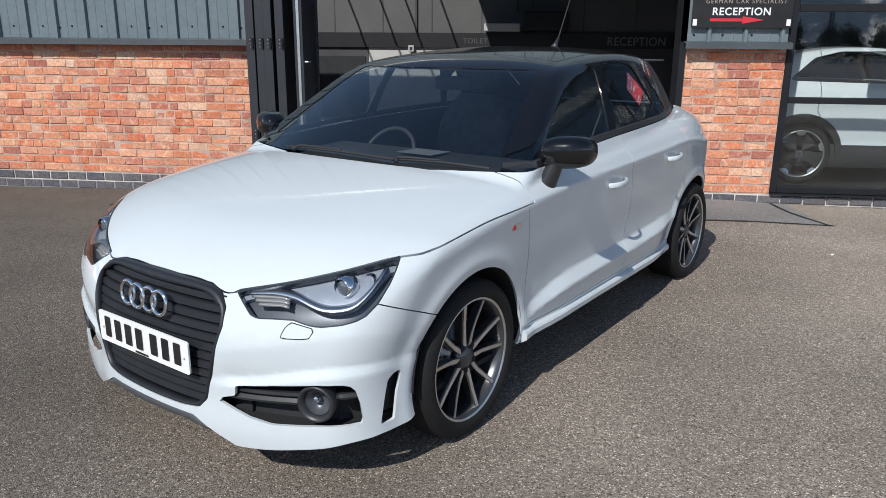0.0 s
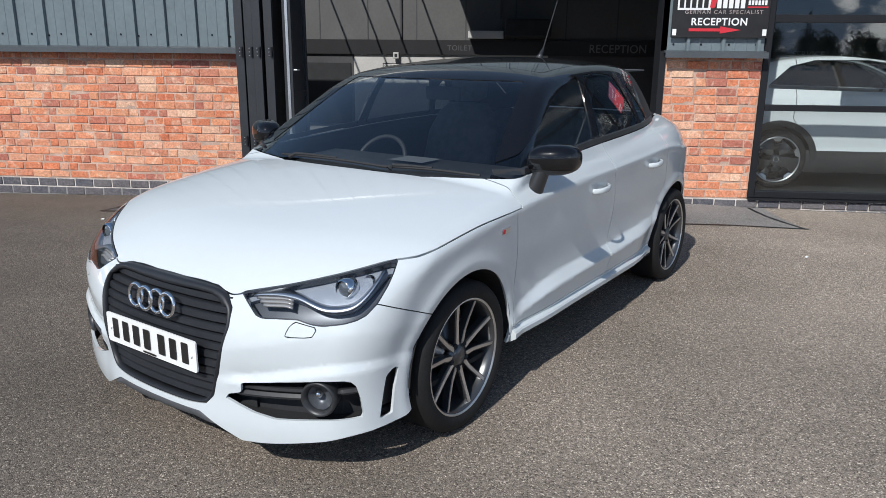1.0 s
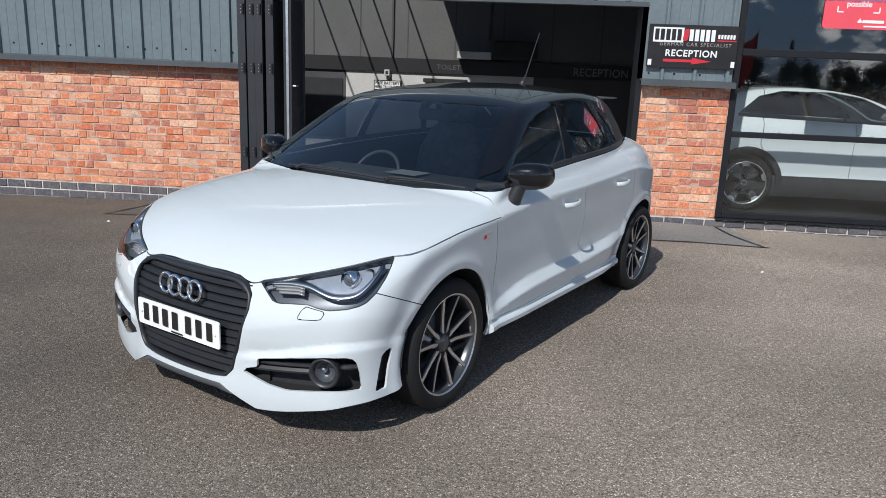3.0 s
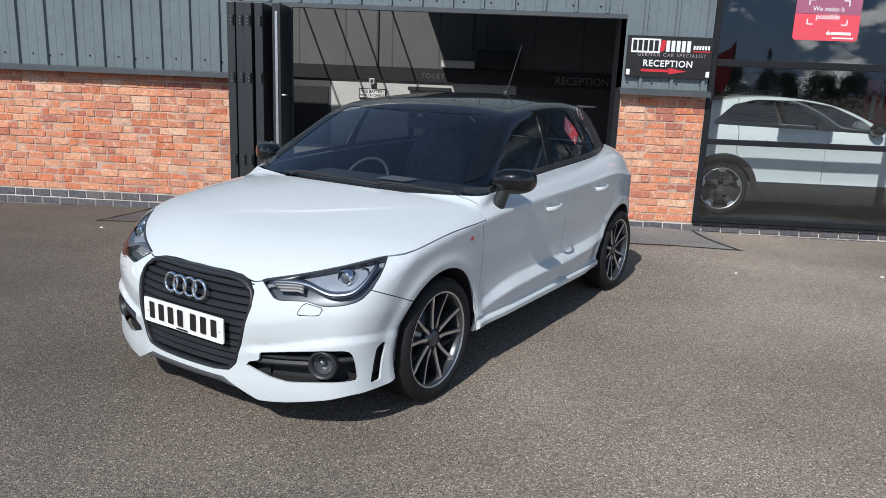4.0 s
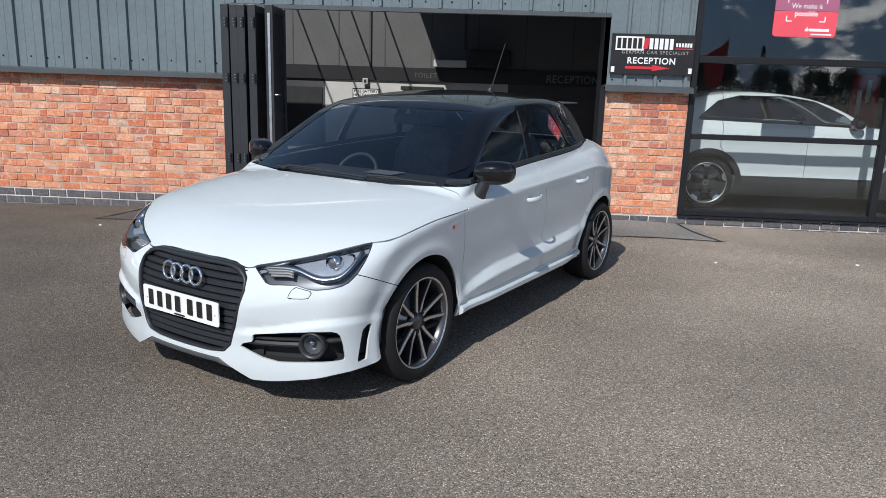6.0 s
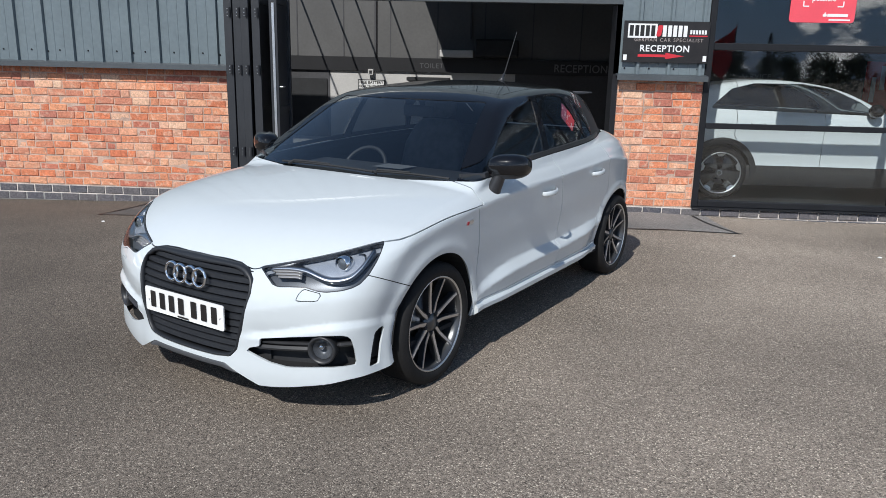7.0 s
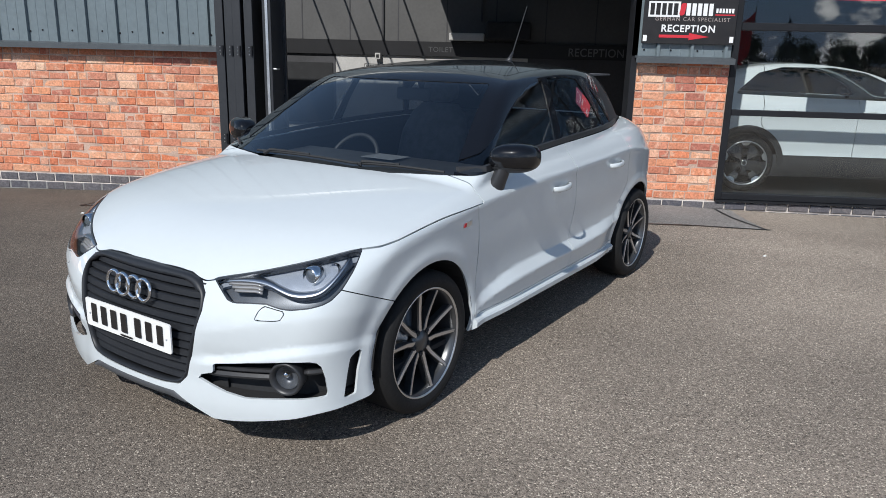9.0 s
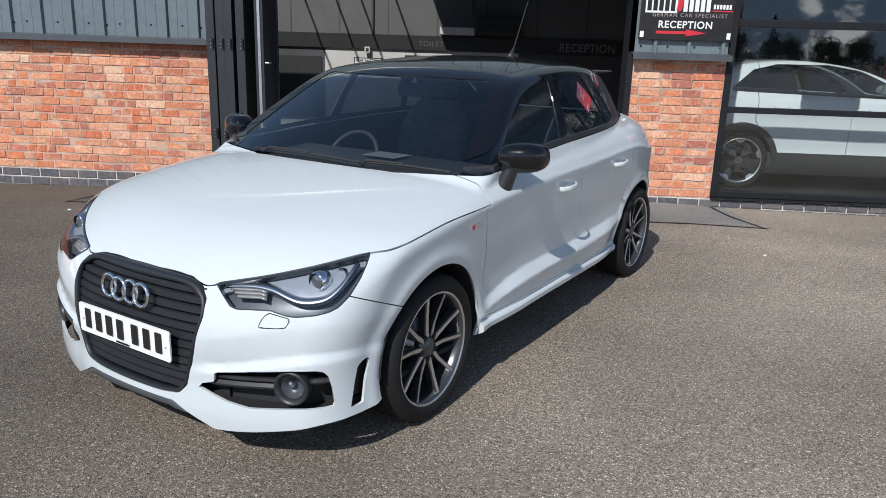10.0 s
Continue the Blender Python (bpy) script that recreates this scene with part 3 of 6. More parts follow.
def screws(parent, xs, z, y=WALL - 0.022):
    for x in xs:
        bm = bmesh.new()
        bmesh.ops.create_cone(bm, cap_ends=True, segments=8, radius1=0.011, radius2=0.007, depth=0.008, matrix=pose(x, y - 0.004, z, 90))
        part("screw", bm, FRAME, parent)


RIB_W, RIB_E = -3.075, 1.70
clad_w = cladding("cladding_west", -14, -2.93, CLAD_Z + 0.055, 4.2, RIB_W, "blue-grey profiled steel cladding with vertical ribs")
screws(clad_w, [RIB_W - 0.341 * k + s for k in range(9) for s in (0.17,)], 1.60)
screws(clad_w, [RIB_W - 0.341 * k + 0.03 for k in range(0, 9, 3)], 1.585)
clad_d = cladding("cladding_over_door", -2.926, 1.436, LINTEL + 0.03, 4.2, RIB_E - 0.085, "blue-grey profiled steel cladding above the doorway")
screws(clad_d, [-2.7 + 0.3 * k for k in range(14)], LINTEL + 0.10)
clad_p = cladding("cladding_pier", 1.44, 2.44, CLAD_Z + 0.055, 4.2, RIB_E, "blue-grey profiled steel cladding above the brick pier")
screws(clad_p, [1.56, 1.83, 2.10, 2.36], 1.54)


def ledge(name, x0, x1, z, depth, label):
    """A folded steel drip flashing: sloping top, small turned-down nose."""
    prof = [(WALL + 0.02, z + 0.075), (WALL - 0.03, z + 0.07), (WALL - depth, z + 0.055), (WALL - depth, z), (WALL - depth + 0.006, z), (WALL - depth + 0.006, z + 0.045), (WALL + 0.02, z + 0.05)]
    bm = bmesh.new()
    a = [bm.verts.new((x0, y, h)) for y, h in prof]
    b = [bm.verts.new((x1, y, h)) for y, h in prof]
    for i in range(len(prof)):
        j = (i + 1) % len(prof)
        bm.faces.new((a[i], a[j], b[j], b[i]))
    bm.faces.new(a[::-1])
    bm.faces.new(b)
    bmesh.ops.recalc_face_normals(bm, faces=bm.faces)
    return tagged(part(name, bm, STEEL_TRIM), label, "trim", kind="structure")


ledge("ledge_trim_west", -14, -2.93, CLAD_Z - 0.01, 0.14, "grey folded steel drip flashing below the cladding")
ledge("ledge_trim_pier", 1.47, 2.46, CLAD_Z - 0.01, 0.14, "grey folded steel drip flashing above the brick pier")
lintel = box("lintel_trim", -2.93, 1.49, WALL - 0.05, WALL + 0.06, LINTEL - 0.02, LINTEL + 0.028, STEEL_TRIM)
tagged(lintel, "grey steel lintel flashing over the doorway", "trim", kind="structure")
for nm, x0, x1 in (("jamb_west", -2.93, -2.80), ("jamb_east", 1.438, 1.498)):
    j = box(nm, x0, x1, WALL - 0.02, WALL + 0.32, -0.2, LINTEL - 0.022, FRAME)
    tagged(j, "dark steel door jamb", "door frame", kind="structure")

# workshop behind the doorway
BACK = 16.0
tagged(box("workshop_floor", -8, 2.6, WALL, BACK, -0.30, -0.10, CONCRETE), "grey concrete workshop floor", "floor", kind="structure")
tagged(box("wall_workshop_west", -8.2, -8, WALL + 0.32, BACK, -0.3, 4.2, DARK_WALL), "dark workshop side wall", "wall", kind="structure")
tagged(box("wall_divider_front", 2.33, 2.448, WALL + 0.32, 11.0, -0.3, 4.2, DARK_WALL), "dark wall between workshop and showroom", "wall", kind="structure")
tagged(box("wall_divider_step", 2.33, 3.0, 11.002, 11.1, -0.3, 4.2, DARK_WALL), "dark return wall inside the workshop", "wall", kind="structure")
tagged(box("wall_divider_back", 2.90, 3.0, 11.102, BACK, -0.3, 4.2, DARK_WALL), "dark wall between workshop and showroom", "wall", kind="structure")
tagged(box("wall_workshop_back", -3.57, 0.6, BACK, BACK + 0.2, -0.3, 1.386, BLOCK_WALL), "white painted block wall at the workshop's back", "wall", kind="structure")
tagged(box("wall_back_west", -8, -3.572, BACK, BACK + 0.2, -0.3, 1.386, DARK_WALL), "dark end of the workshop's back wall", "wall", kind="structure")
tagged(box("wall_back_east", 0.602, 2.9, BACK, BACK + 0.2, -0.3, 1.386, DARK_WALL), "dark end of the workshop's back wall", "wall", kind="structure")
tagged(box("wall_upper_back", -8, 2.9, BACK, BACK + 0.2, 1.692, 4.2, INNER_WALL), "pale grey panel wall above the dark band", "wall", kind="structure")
tagged(box("band", -8, 2.9, BACK - 0.06, BACK + 0.15, 1.39, 1.69, BLACK_BAND), "black fascia band across the back wall", "fascia", kind="structure")


def ceiling(name, x0, x1, y0, y1, openings):
    bm = bmesh.new()
    xs = sorted({x0, x1, *[v for o in openings for v in o[:2]]})
    ys = sorted({y0, y1, *[v for o in openings for v in o[2:]]})
    for a, b in zip(xs, xs[1:]):
        for c, d in zip(ys, ys[1:]):
            if not any(o[0] <= a and b <= o[1] and o[2] <= c and d <= o[3] for o in openings):
                add_box(bm, a, b, c, d, 4.2, 4.26)
    tagged(part(name, bm, DARK_WALL), "dark steel roof lining; rooflights, where cut, partly added for fill light", "ceiling", kind="structure")


# the three openings at y 8.4 to 10.8 are added to brighten the interior
ceiling("ceiling_workshop", -8.2, 2.6, WALL + 0.55, BACK + 0.2, [(-7.0, -4.73, 12.4, 15.3), (-4.71, -4.05, 12.4, 15.3), (-4.03, -3.51, 12.4, 15.3), (-3.49, -2.76, 12.4, 15.3), (-2.74, -1.95, 12.4, 15.3), (-6.5, -4.4, 8.4, 10.8), (-3.6, -1.5, 8.4, 10.8), (-0.7, 1.4, 8.4, 10.8)])
for i in range(9):
    x = 2.0 - 1.05 * i
    box("panel_joint", x - 0.012, x + 0.012, BACK - 0.008, BACK + 0.01, 1.70, 4.0, DARK_WALL, bpy.data.objects["wall_upper_back"])

# unseen backing, added to block sky light in the gaps by the band
tagged(box("light_stop_back", -8.2, 2.9, BACK + 0.202, BACK + 0.3, -0.3, 4.35, DARK_WALL), "unseen backing wall added to stop sky light leaking through", "wall", kind="structure")

# showroom behind the window
SHOP_BACK = 15.0
tagged(box("showroom_floor", 2.602, 14, WALL + 0.05, SHOP_BACK, -0.30, -0.12, SHOP_FLOOR), "dark grey tiled showroom floor", "floor", kind="structure")
tagged(box("wall_showroom_back", 3.002, 14, SHOP_BACK, SHOP_BACK + 0.2, -0.3, 4.2, DARK_WALL), "dark showroom back wall", "wall", kind="structure")
tagged(box("wall_showroom_east", 13.8, 14, WALL + 0.1, SHOP_BACK, -0.3, 4.2, DARK_WALL), "dark showroom side wall", "wall", kind="structure")
ceiling("ceiling_showroom", 2.604, 14.2, WALL - 0.1, SHOP_BACK + 0.2, [])
# ---- the hatchback ----
CAR = pose(-0.858, 2.888, 0, 0, 0, -28.85)
car = empty("hatchback_car", CAR, "white five-door hatchback with black roof parked on the tarmac", "car")
AXLE, WHEEL_R, TRACK = 2.469, 0.302, 0.735
plan = spline((-0.95, 0.80), (-0.6, 0.845), (-0.3, 0.866), (0.0, 0.872), (0.6, 0.864), (1.3, 0.864), (2.0, 0.868), (2.40, 0.862), (2.65, 0.828), (2.9, 0.742), (3.2, 0.58))
crease_z = spline((-0.8, 0.66), (-0.5, 0.73), (-0.2, 0.792), (0.1, 0.825), (0.5, 0.850), (1.0, 0.868), (1.4, 0.880), (1.9, 0.899), (2.25, 0.905), (2.6, 0.86), (3.1, 0.80))
tuck = ease((-0.78, 0.10), (-0.68, 0.05), (-0.60, 0.040), (-0.48, 0.046), (-0.36, 0.044), (-0.2, 0.024), (-0.04, 0.005), (-0.010, 0.0), (0.0, 0.0), (0.02, 0.013), (0.06, 0.033), (0.10, 0.053), (0.14, 0.080), (0.20, 0.16), (0.3, 0.35))
ledge_z = ease((0.30, 0.36), (0.45, 0.405), (0.62, 0.438), (1.0, 0.458), (1.5, 0.466), (1.9, 0.487), (2.05, 0.50), (2.2, 0.53))
hood_z = spline((-0.95, 0.47), (-0.80, 0.610), (-0.70, 0.688), (-0.55, 0.767), (-0.35, 0.830), (-0.1, 0.884), (0.2, 0.928), (0.5, 0.958), (0.9, 0.99), (1.6, 1.03), (3.3, 1.08))
nose_lean = ease((0.1, 0.012), (0.2, 0.0), (0.3, 0.004), (0.45, 0.0), (0.55, 0.02), (0.66, 0.075), (0.75, 0.16), (0.9, 0.4))
roof_z = spline((0.5, 1.215), (0.8, 1.318), (1.05, 1.370), (1.35, 1.404), (1.7, 1.420), (2.05, 1.408), (2.4, 1.365), (2.8, 1.285), (3.2, 1.19))
cabin_plan = spline((0.2, 0.80), (0.4, 0.792), (0.65, 0.785), (1.0, 0.786), (1.25, 0.790), (1.8, 0.784), (2.1, 0.752), (2.4, 0.683), (2.7, 0.58), (3.0, 0.46))
tumble = ease((0.3, 0.50), (0.65, 0.44), (1.0, 0.38), (1.3, 0.34), (1.9, 0.37), (2.5, 0.44), (3.0, 0.48))
tail_y = ease((0.2, 3.05), (0.35, 3.13), (0.6, 3.15), (0.85, 3.10), (1.0, 3.00), (1.2, 2.85), (1.36, 2.74), (1.5, 2.62))
screen_y = lambda x: 0.264 + 0.082 * (abs(x) / 0.70) ** 2.6

blade_z = ease((-0.30, 0.375), (-0.19, 0.385), (-0.09, 0.405), (0.0, 0.427), (0.09, 0.447), (0.18, 0.460), (0.27, 0.462), (0.36, 0.452), (0.5, 0.44))


def car_field(x, y, z):
    ax = np.abs(x)
    r1, r2 = np.hypot(y, z - 0.305), np.hypot(y - AXLE, z - 0.305)
    flare = 0.010 * (np.exp(-((r1 - 0.375) / 0.035) ** 2) + np.exp(-((r2 - 0.375) / 0.035) ** 2)) * (z > 0.3 - 0.2)
    q = z - crease_z(y)
    # the doors step out along a low crease
    ledge = 0.040 * ramp01((ledge_z(y) - z) / 0.046, 0.12) * ramp01((y - 0.34) / 0.32) * ramp01((2.14 - y) / 0.28)
    ledge = ledge - 0.28 * np.clip(ledge_z(y) - 0.055 - z, 0, 0.13) * (ledge > 0)
    side = ax - (plan(y) - tuck(q) * (1 - 0.85 * (q < 0) * np.clip((y - 2.5) / 0.2, 0, 1)) + flare + ledge)
    top = (z - (hood_z(y) - 0.050 * (ax / 0.8) ** 3.0)) * 0.93
    front = (-0.80 + 0.36 * ax ** 2.3 + nose_lean(z) - y) * 0.85
    rear = (y - tail_y(z) + 0.28 * ax ** 2.6) * 0.9
    s = C40 * ax + S40 * y
    # undercut above the bumper's lower ledge
    under = blade_z(s) - z
    step = ramp01(1 + under / 0.10, 0.08) - 0.75 * ramp01(under / 0.030, 0.15)
    step = step * ramp01((ax - 0.30) / 0.08) * np.clip((-0.20 - y) / 0.12, 0, 1)
    front = front + 0.019 * step
    side = side + 0.009 * step
    low = smax(smax(side, top, 0.06), smax(front, rear, 0.01), 0.115)
    zc = np.maximum(z, 0.95)
    cside = (ax - (cabin_plan(y) - tumble(y) * (zc - 1.0) - 0.35 * np.maximum(z - 1.0, 0) ** 2)) * 0.9
    along = np.clip((y - screen_y(ax)) / 0.72, -0.1, 1.1)
    screen = ((z - 0.925) - 0.60 * (y - screen_y(ax)) - 0.03 * along * (1 - along)) * 0.86
    roof = z - (roof_z(y) - 0.042 * (ax / 0.60) ** 2.4)
    cabin = smax(smax(cside, smax(screen, roof, 0.045), 0.04), (y - tail_y(z) + 0.16 * ax ** 2.5) * 0.9, 0.06)
    cabin = smax(cabin, 0.84 - z, 0.02)
    return smin(low, cabin, 0.012)


C40, S40 = math.cos(radians(40)), math.sin(radians(40))
skin = Skin(car_field, (-0.96, -0.92, 0.10), (0.96, 3.25, 1.47), 0.0172)
corner = lambda x, y: C40 * np.abs(x) + S40 * y


def crease(fun):
    """Lays mesh edges along fun = 0."""
    skin.T = np.concatenate(skin.cut(skin.T, fun))


for off in (0.0, 0.046):
    crease(lambda x, y, z: np.where((y > 0.3) & (y < 2.3) & (np.abs(x) > 0.7), ledge_z(y) - off - z, 1.0))
for off in (-0.10, 0.0, 0.030):
    crease(lambda x, y, z: np.where((y < -0.1) & (np.abs(x) > 0.25) & (z < 0.65), blade_z(corner(x, y)) - z - off, 1.0))
crease(lambda x, y, z: np.where((z < 0.95) & (y > -0.4), crease_z(y) - z, 1.0))

# trim the shell
floor_z = ease((-0.9, 0.148), (-0.72, 0.152), (-0.67, 0.174), (-0.6, 0.200), (-0.5, 0.209), (-0.37, 0.214), (-0.34, 0.222), (-0.3, 0.255), (0.3, 0.245), (2.0, 0.240), (2.9, 0.24), (3.3, 0.26))
_, T = skin.cut(skin.T, lambda x, y, z: z - floor_z(y) - 0.084 * (y < -0.45) * np.clip((0.40 - np.abs(x)) / 0.16, 0, 1))
for ya in (0.0, AXLE):
    near, away = skin.where(T, lambda x, y, z: (np.abs(x) > 0.45) & (np.abs(y - ya) < 0.5) & (z < 0.8))
    _, near = skin.cut(near, lambda x, y, z: np.hypot(y - ya, z - 0.305) - 0.348)
    T = np.concatenate([near, away])
belt_z = ease((0.2, 0.925), (0.31, 0.935), (1.1, 0.994), (2.18, 1.034), (2.75, 1.05), (3.2, 1.06))
black, white = skin.seam(T, lambda x, y, z: np.maximum(belt_z(y) - z, screen_y(np.abs(x)) - 0.01 - y))

# upper body: glass and black roof
SCREEN_EDGE = [(-0.694, 0.88), (0.694, 0.88), (0.508, 1.284), (-0.508, 1.284)]
ws, black = skin.cut(black, lambda x, y, z: np.maximum(polygon_distance(x, z, SCREEN_EDGE, 0.03), y - 1.35))
LIGHT_F = [(0.40, 0.958), (0.77, 0.985), (1.10, 1.010), (1.21, 1.022), (1.245, 1.16), (1.29, 1.316), (1.16, 1.294), (0.99, 1.230), (0.80, 1.140), (0.585, 1.040)]
LIGHT_R = [(1.322, 1.030), (1.60, 1.042), (1.93, 1.060), (1.84, 1.21), (1.775, 1.312), (1.59, 1.332), (1.385, 1.326), (1.345, 1.186)]
LIGHT_Q = [(2.0, 1.07), (2.13, 1.075), (2.06, 1.16), (1.96, 1.255), (1.945, 1.225)]
win = {}
for key, poly in (("front", LIGHT_F), ("rear", LIGHT_R), ("quarter", LIGHT_Q)):
    win[key], black = skin.cut(black, lambda x, y, z: np.maximum(polygon_distance(y, z, poly, 0.014), 0.40 - np.abs(x)))
back, black = skin.cut(black, lambda x, y, z: np.maximum(polygon_distance(x, z, [(-0.42, 1.08), (0.42, 1.08), (0.38, 1.26), (-0.38, 1.26)], 0.03), 2.6 - y))
roof_part, arch_part = skin.seam(black, lambda x, y, z: np.maximum(np.abs(x) - 0.535, np.maximum(1.12 - y, y - 2.62)))
skin.panel("roof", roof_part, BLACK_PAINT, car, "gloss black roof panel")
rear_arch, arch_part = skin.where(arch_part, lambda x, y, z: y > 2.17)
skin.panel("rear_pillar", rear_arch, MATT_BLACK, car, "black rear pillar and tailgate frame")
skin.panel("roof_arch", arch_part, BLACK_PAINT, car, "gloss black pillars and roof arch")
skin.panel("windscreen", ws, SCREEN, car, "tinted windscreen", rim=0, inset=0.003)
skin.panel("rear_window", back, TINT, car, "tinted rear window", rim=0, inset=0.003)
for key, t in win.items():
    left, right = skin.where(t, lambda x, y, z: x > 0)
    for t2 in (left, right):
        skin.panel("side_window", t2, TINT if key != "front" else SCREEN, car, "tinted %s side window" % key, rim=0, inset=0.004)

# lower body: openings first
GRILLE = [(0.0, 0.663), (0.25, 0.660), (0.312, 0.645), (0.355, 0.608), (0.366, 0.552), (0.338, 0.430), (0.300, 0.298), (0.264, 0.262), (0.18, 0.252), (0.0, 0.250), (-0.18, 0.252), (-0.264, 0.262), (-0.300, 0.298), (-0.338, 0.430), (-0.366, 0.552), (-0.355, 0.608), (-0.312, 0.645), (-0.25, 0.660)]
_, white = skin.cut(white, lambda x, y, z: np.maximum(polygon_distance(x, z, GRILLE, 0.004), y + 0.3))
LAMP = [(-0.147, 0.653), (-0.113, 0.661), (0.0, 0.685), (0.178, 0.724), (0.369, 0.767), (0.355, 0.739), (0.336, 0.706), (0.299, 0.655), (0.262, 0.622), (0.233, 0.609), (0.19, 0.598), (0.121, 0.589), (0.086, 0.592), (0.041, 0.603), (0.012, 0.602), (-0.031, 0.600), (-0.075, 0.596), (-0.098, 0.602)]
lens, white = skin.cut(white, lambda x, y, z: np.maximum(polygon_distance(corner(x, y), z, LAMP, 0.004), y + 0.1))
INTAKE = [(-0.23, 0.305), (-0.16, 0.327), (-0.158, 0.362), (-0.03, 0.385), (0.108, 0.402), (0.185, 0.404), (0.21, 0.397), (0.224, 0.382), (0.238, 0.335), (0.248, 0.268), (0.115, 0.265), (-0.046, 0.252), (-0.12, 0.264), (-0.17, 0.281)]
_, white = skin.cut(white, lambda x, y, z: np.maximum(polygon_distance(corner(x, y), z, INTAKE, 0.003), y + 0.1))
SLIT = [(0.310, 0.246), (0.322, 0.331), (0.332, 0.386), (0.346, 0.399), (0.364, 0.404), (0.350, 0.33), (0.342, 0.246)]
_, white = skin.cut(white, lambda x, y, z: np.maximum(polygon_distance(corner(x, y), z, SLIT, 0.006), y + 0.1))

skin.panel("body_shell", white, SHADOW_GAP, car, "black inner body shell", rim=0, inset=0.014)

# panels
front_edge = ease((0.0, 0.662), (0.25, 0.659), (0.30, 0.650), (0.33, 0.646), (0.38, 0.655), (0.45, 0.66))
lamp_top = ease((-0.147, 0.658), (-0.113, 0.666), (0.0, 0.690), (0.178, 0.729), (0.369, 0.770), (0.5, 0.79))
wing_line = ease((-0.45, 0.742), (-0.35, 0.765), (-0.18, 0.794), (0.02, 0.820), (0.30, 0.835), (0.6, 0.85))


def bonnet_line(x, y, z):
    w = np.clip((y + 0.38) / 0.08, 0, 1)
    edge = np.where(corner(x, y) > -0.147, lamp_top(corner(x, y)), front_edge(np.abs(x))) * (1 - w) + wing_line(y) * w
    return np.maximum(edge - z, y - 0.36 - 0.0 * x)


wing_edge = ease((0.2, 0.355), (0.35, 0.370), (0.54, 0.382), (0.65, 0.366), (0.745, 0.343), (0.838, 0.312), (1.0, 0.295))
bonnet, white = skin.seam(white, bonnet_line)
front_part, white = skin.seam(white, lambda x, y, z: y - wing_edge(z))
WASHER = [(0.003, 0.549), (0.012, 0.570), (0.033, 0.590), (0.100, 0.577), (0.086, 0.556), (0.068, 0.552)]
washer, front_part = skin.seam(front_part, lambda x, y, z: np.maximum(polygon_distance(corner(x, y), z, WASHER, 0.004), y + 0.1), 0.0015)
bumper, wing = skin.seam(front_part, lambda x, y, z: np.maximum(z - 0.562 + 0.40 * (y + 0.263), y - 0.0))
sill, white = skin.seam(white, lambda x, y, z: np.maximum(z - 0.312 - 0.006 * (y - 0.3), y - 2.4))
door_edge = ease((0.25, 1.33), (0.43, 1.385), (0.6, 1.415), (0.744, 1.395), (0.84, 1.352), (0.908, 1.345), (1.05, 1.31))
tail, white = skin.seam(white, lambda x, y, z: 2.13 + 0.35 * np.maximum(0.95 - z, 0) - 3.0 * np.maximum(0.70 - z, 0) ** 1.2 * 0.5 - y)
rear_door, front_door = skin.seam(white, lambda x, y, z: door_edge(z) - y)
skin.panel("bonnet", bonnet, PAINT, car, "gloss white bonnet")
skin.panel("front_bumper", bumper, PAINT, car, "white front bumper with black intakes")
for nm, t in (("wing", wing), ("sill", sill), ("rear_door", rear_door), ("front_door", front_door)):
    for t2 in skin.where(t, lambda x, y, z: x > 0):
        skin.panel(nm, t2, PAINT, car)
for t2 in skin.where(washer, lambda x, y, z: x > 0):
    skin.panel("washer_cover", t2, PAINT, car, rim=0.008)
skin.panel("tail_body", tail, PAINT, car, "white rear quarters, tailgate and bumper")
# ---- parts of the hatchback ----
def on_corner(s, z, deep=0.0, side=1):
    """The point of the front corner's surface at (s, z), deep metres behind it."""
    lo, hi = 0.0, 1.3
    at = lambda t: (C40 * s + S40 * t, S40 * s - C40 * t, z)
    for _ in range(40):
        mid = (lo + hi) / 2
        p = at(mid)
        if car_field(np.array([p[0]]), np.array([p[1]]), np.array([p[2]]))[0] < 0:
            lo = mid
        else:
            hi = mid
    p = at(lo - deep)
    return Vector((side * p[0], p[1], p[2]))


def on_top(x, y, up=0.0):
    lo, hi = 0.5, 1.5
    for _ in range(30):
        mid = (lo + hi) / 2
        if car_field(np.array([x]), np.array([y]), np.array([mid]))[0] < 0:
            lo = mid
        else:
            hi = mid
    return Vector((x, y, lo + up))


def on_side(y, z, out=0.0):
    lo, hi = 0.3, 1.1
    for _ in range(30):
        mid = (lo + hi) / 2
        if car_field(np.array([mid]), np.array([y]), np.array([z]))[0] < 0:
            lo = mid
        else:
            hi = mid
    return Vector((lo + out, y, z))


def nose_y(x, z):
    return -0.80 + 0.36 * abs(x) ** 2.3 + float(nose_lean(z))


def sweep(rows):
    """A strip solid: rows of equal loops of points, joined ring to ring and capped."""
    bm = bmesh.new()
    rings = [[bm.verts.new(p) for p in r] for r in rows]
    n = len(rings[0])
    for a, b in zip(rings, rings[1:]):
        for i in range(n):
            bm.faces.new((a[i], a[(i + 1) % n], b[(i + 1) % n], b[i]))
    bm.faces.new(rings[0][::-1])
    bm.faces.new(rings[-1])
    bmesh.ops.recalc_face_normals(bm, faces=bm.faces)
    return bm


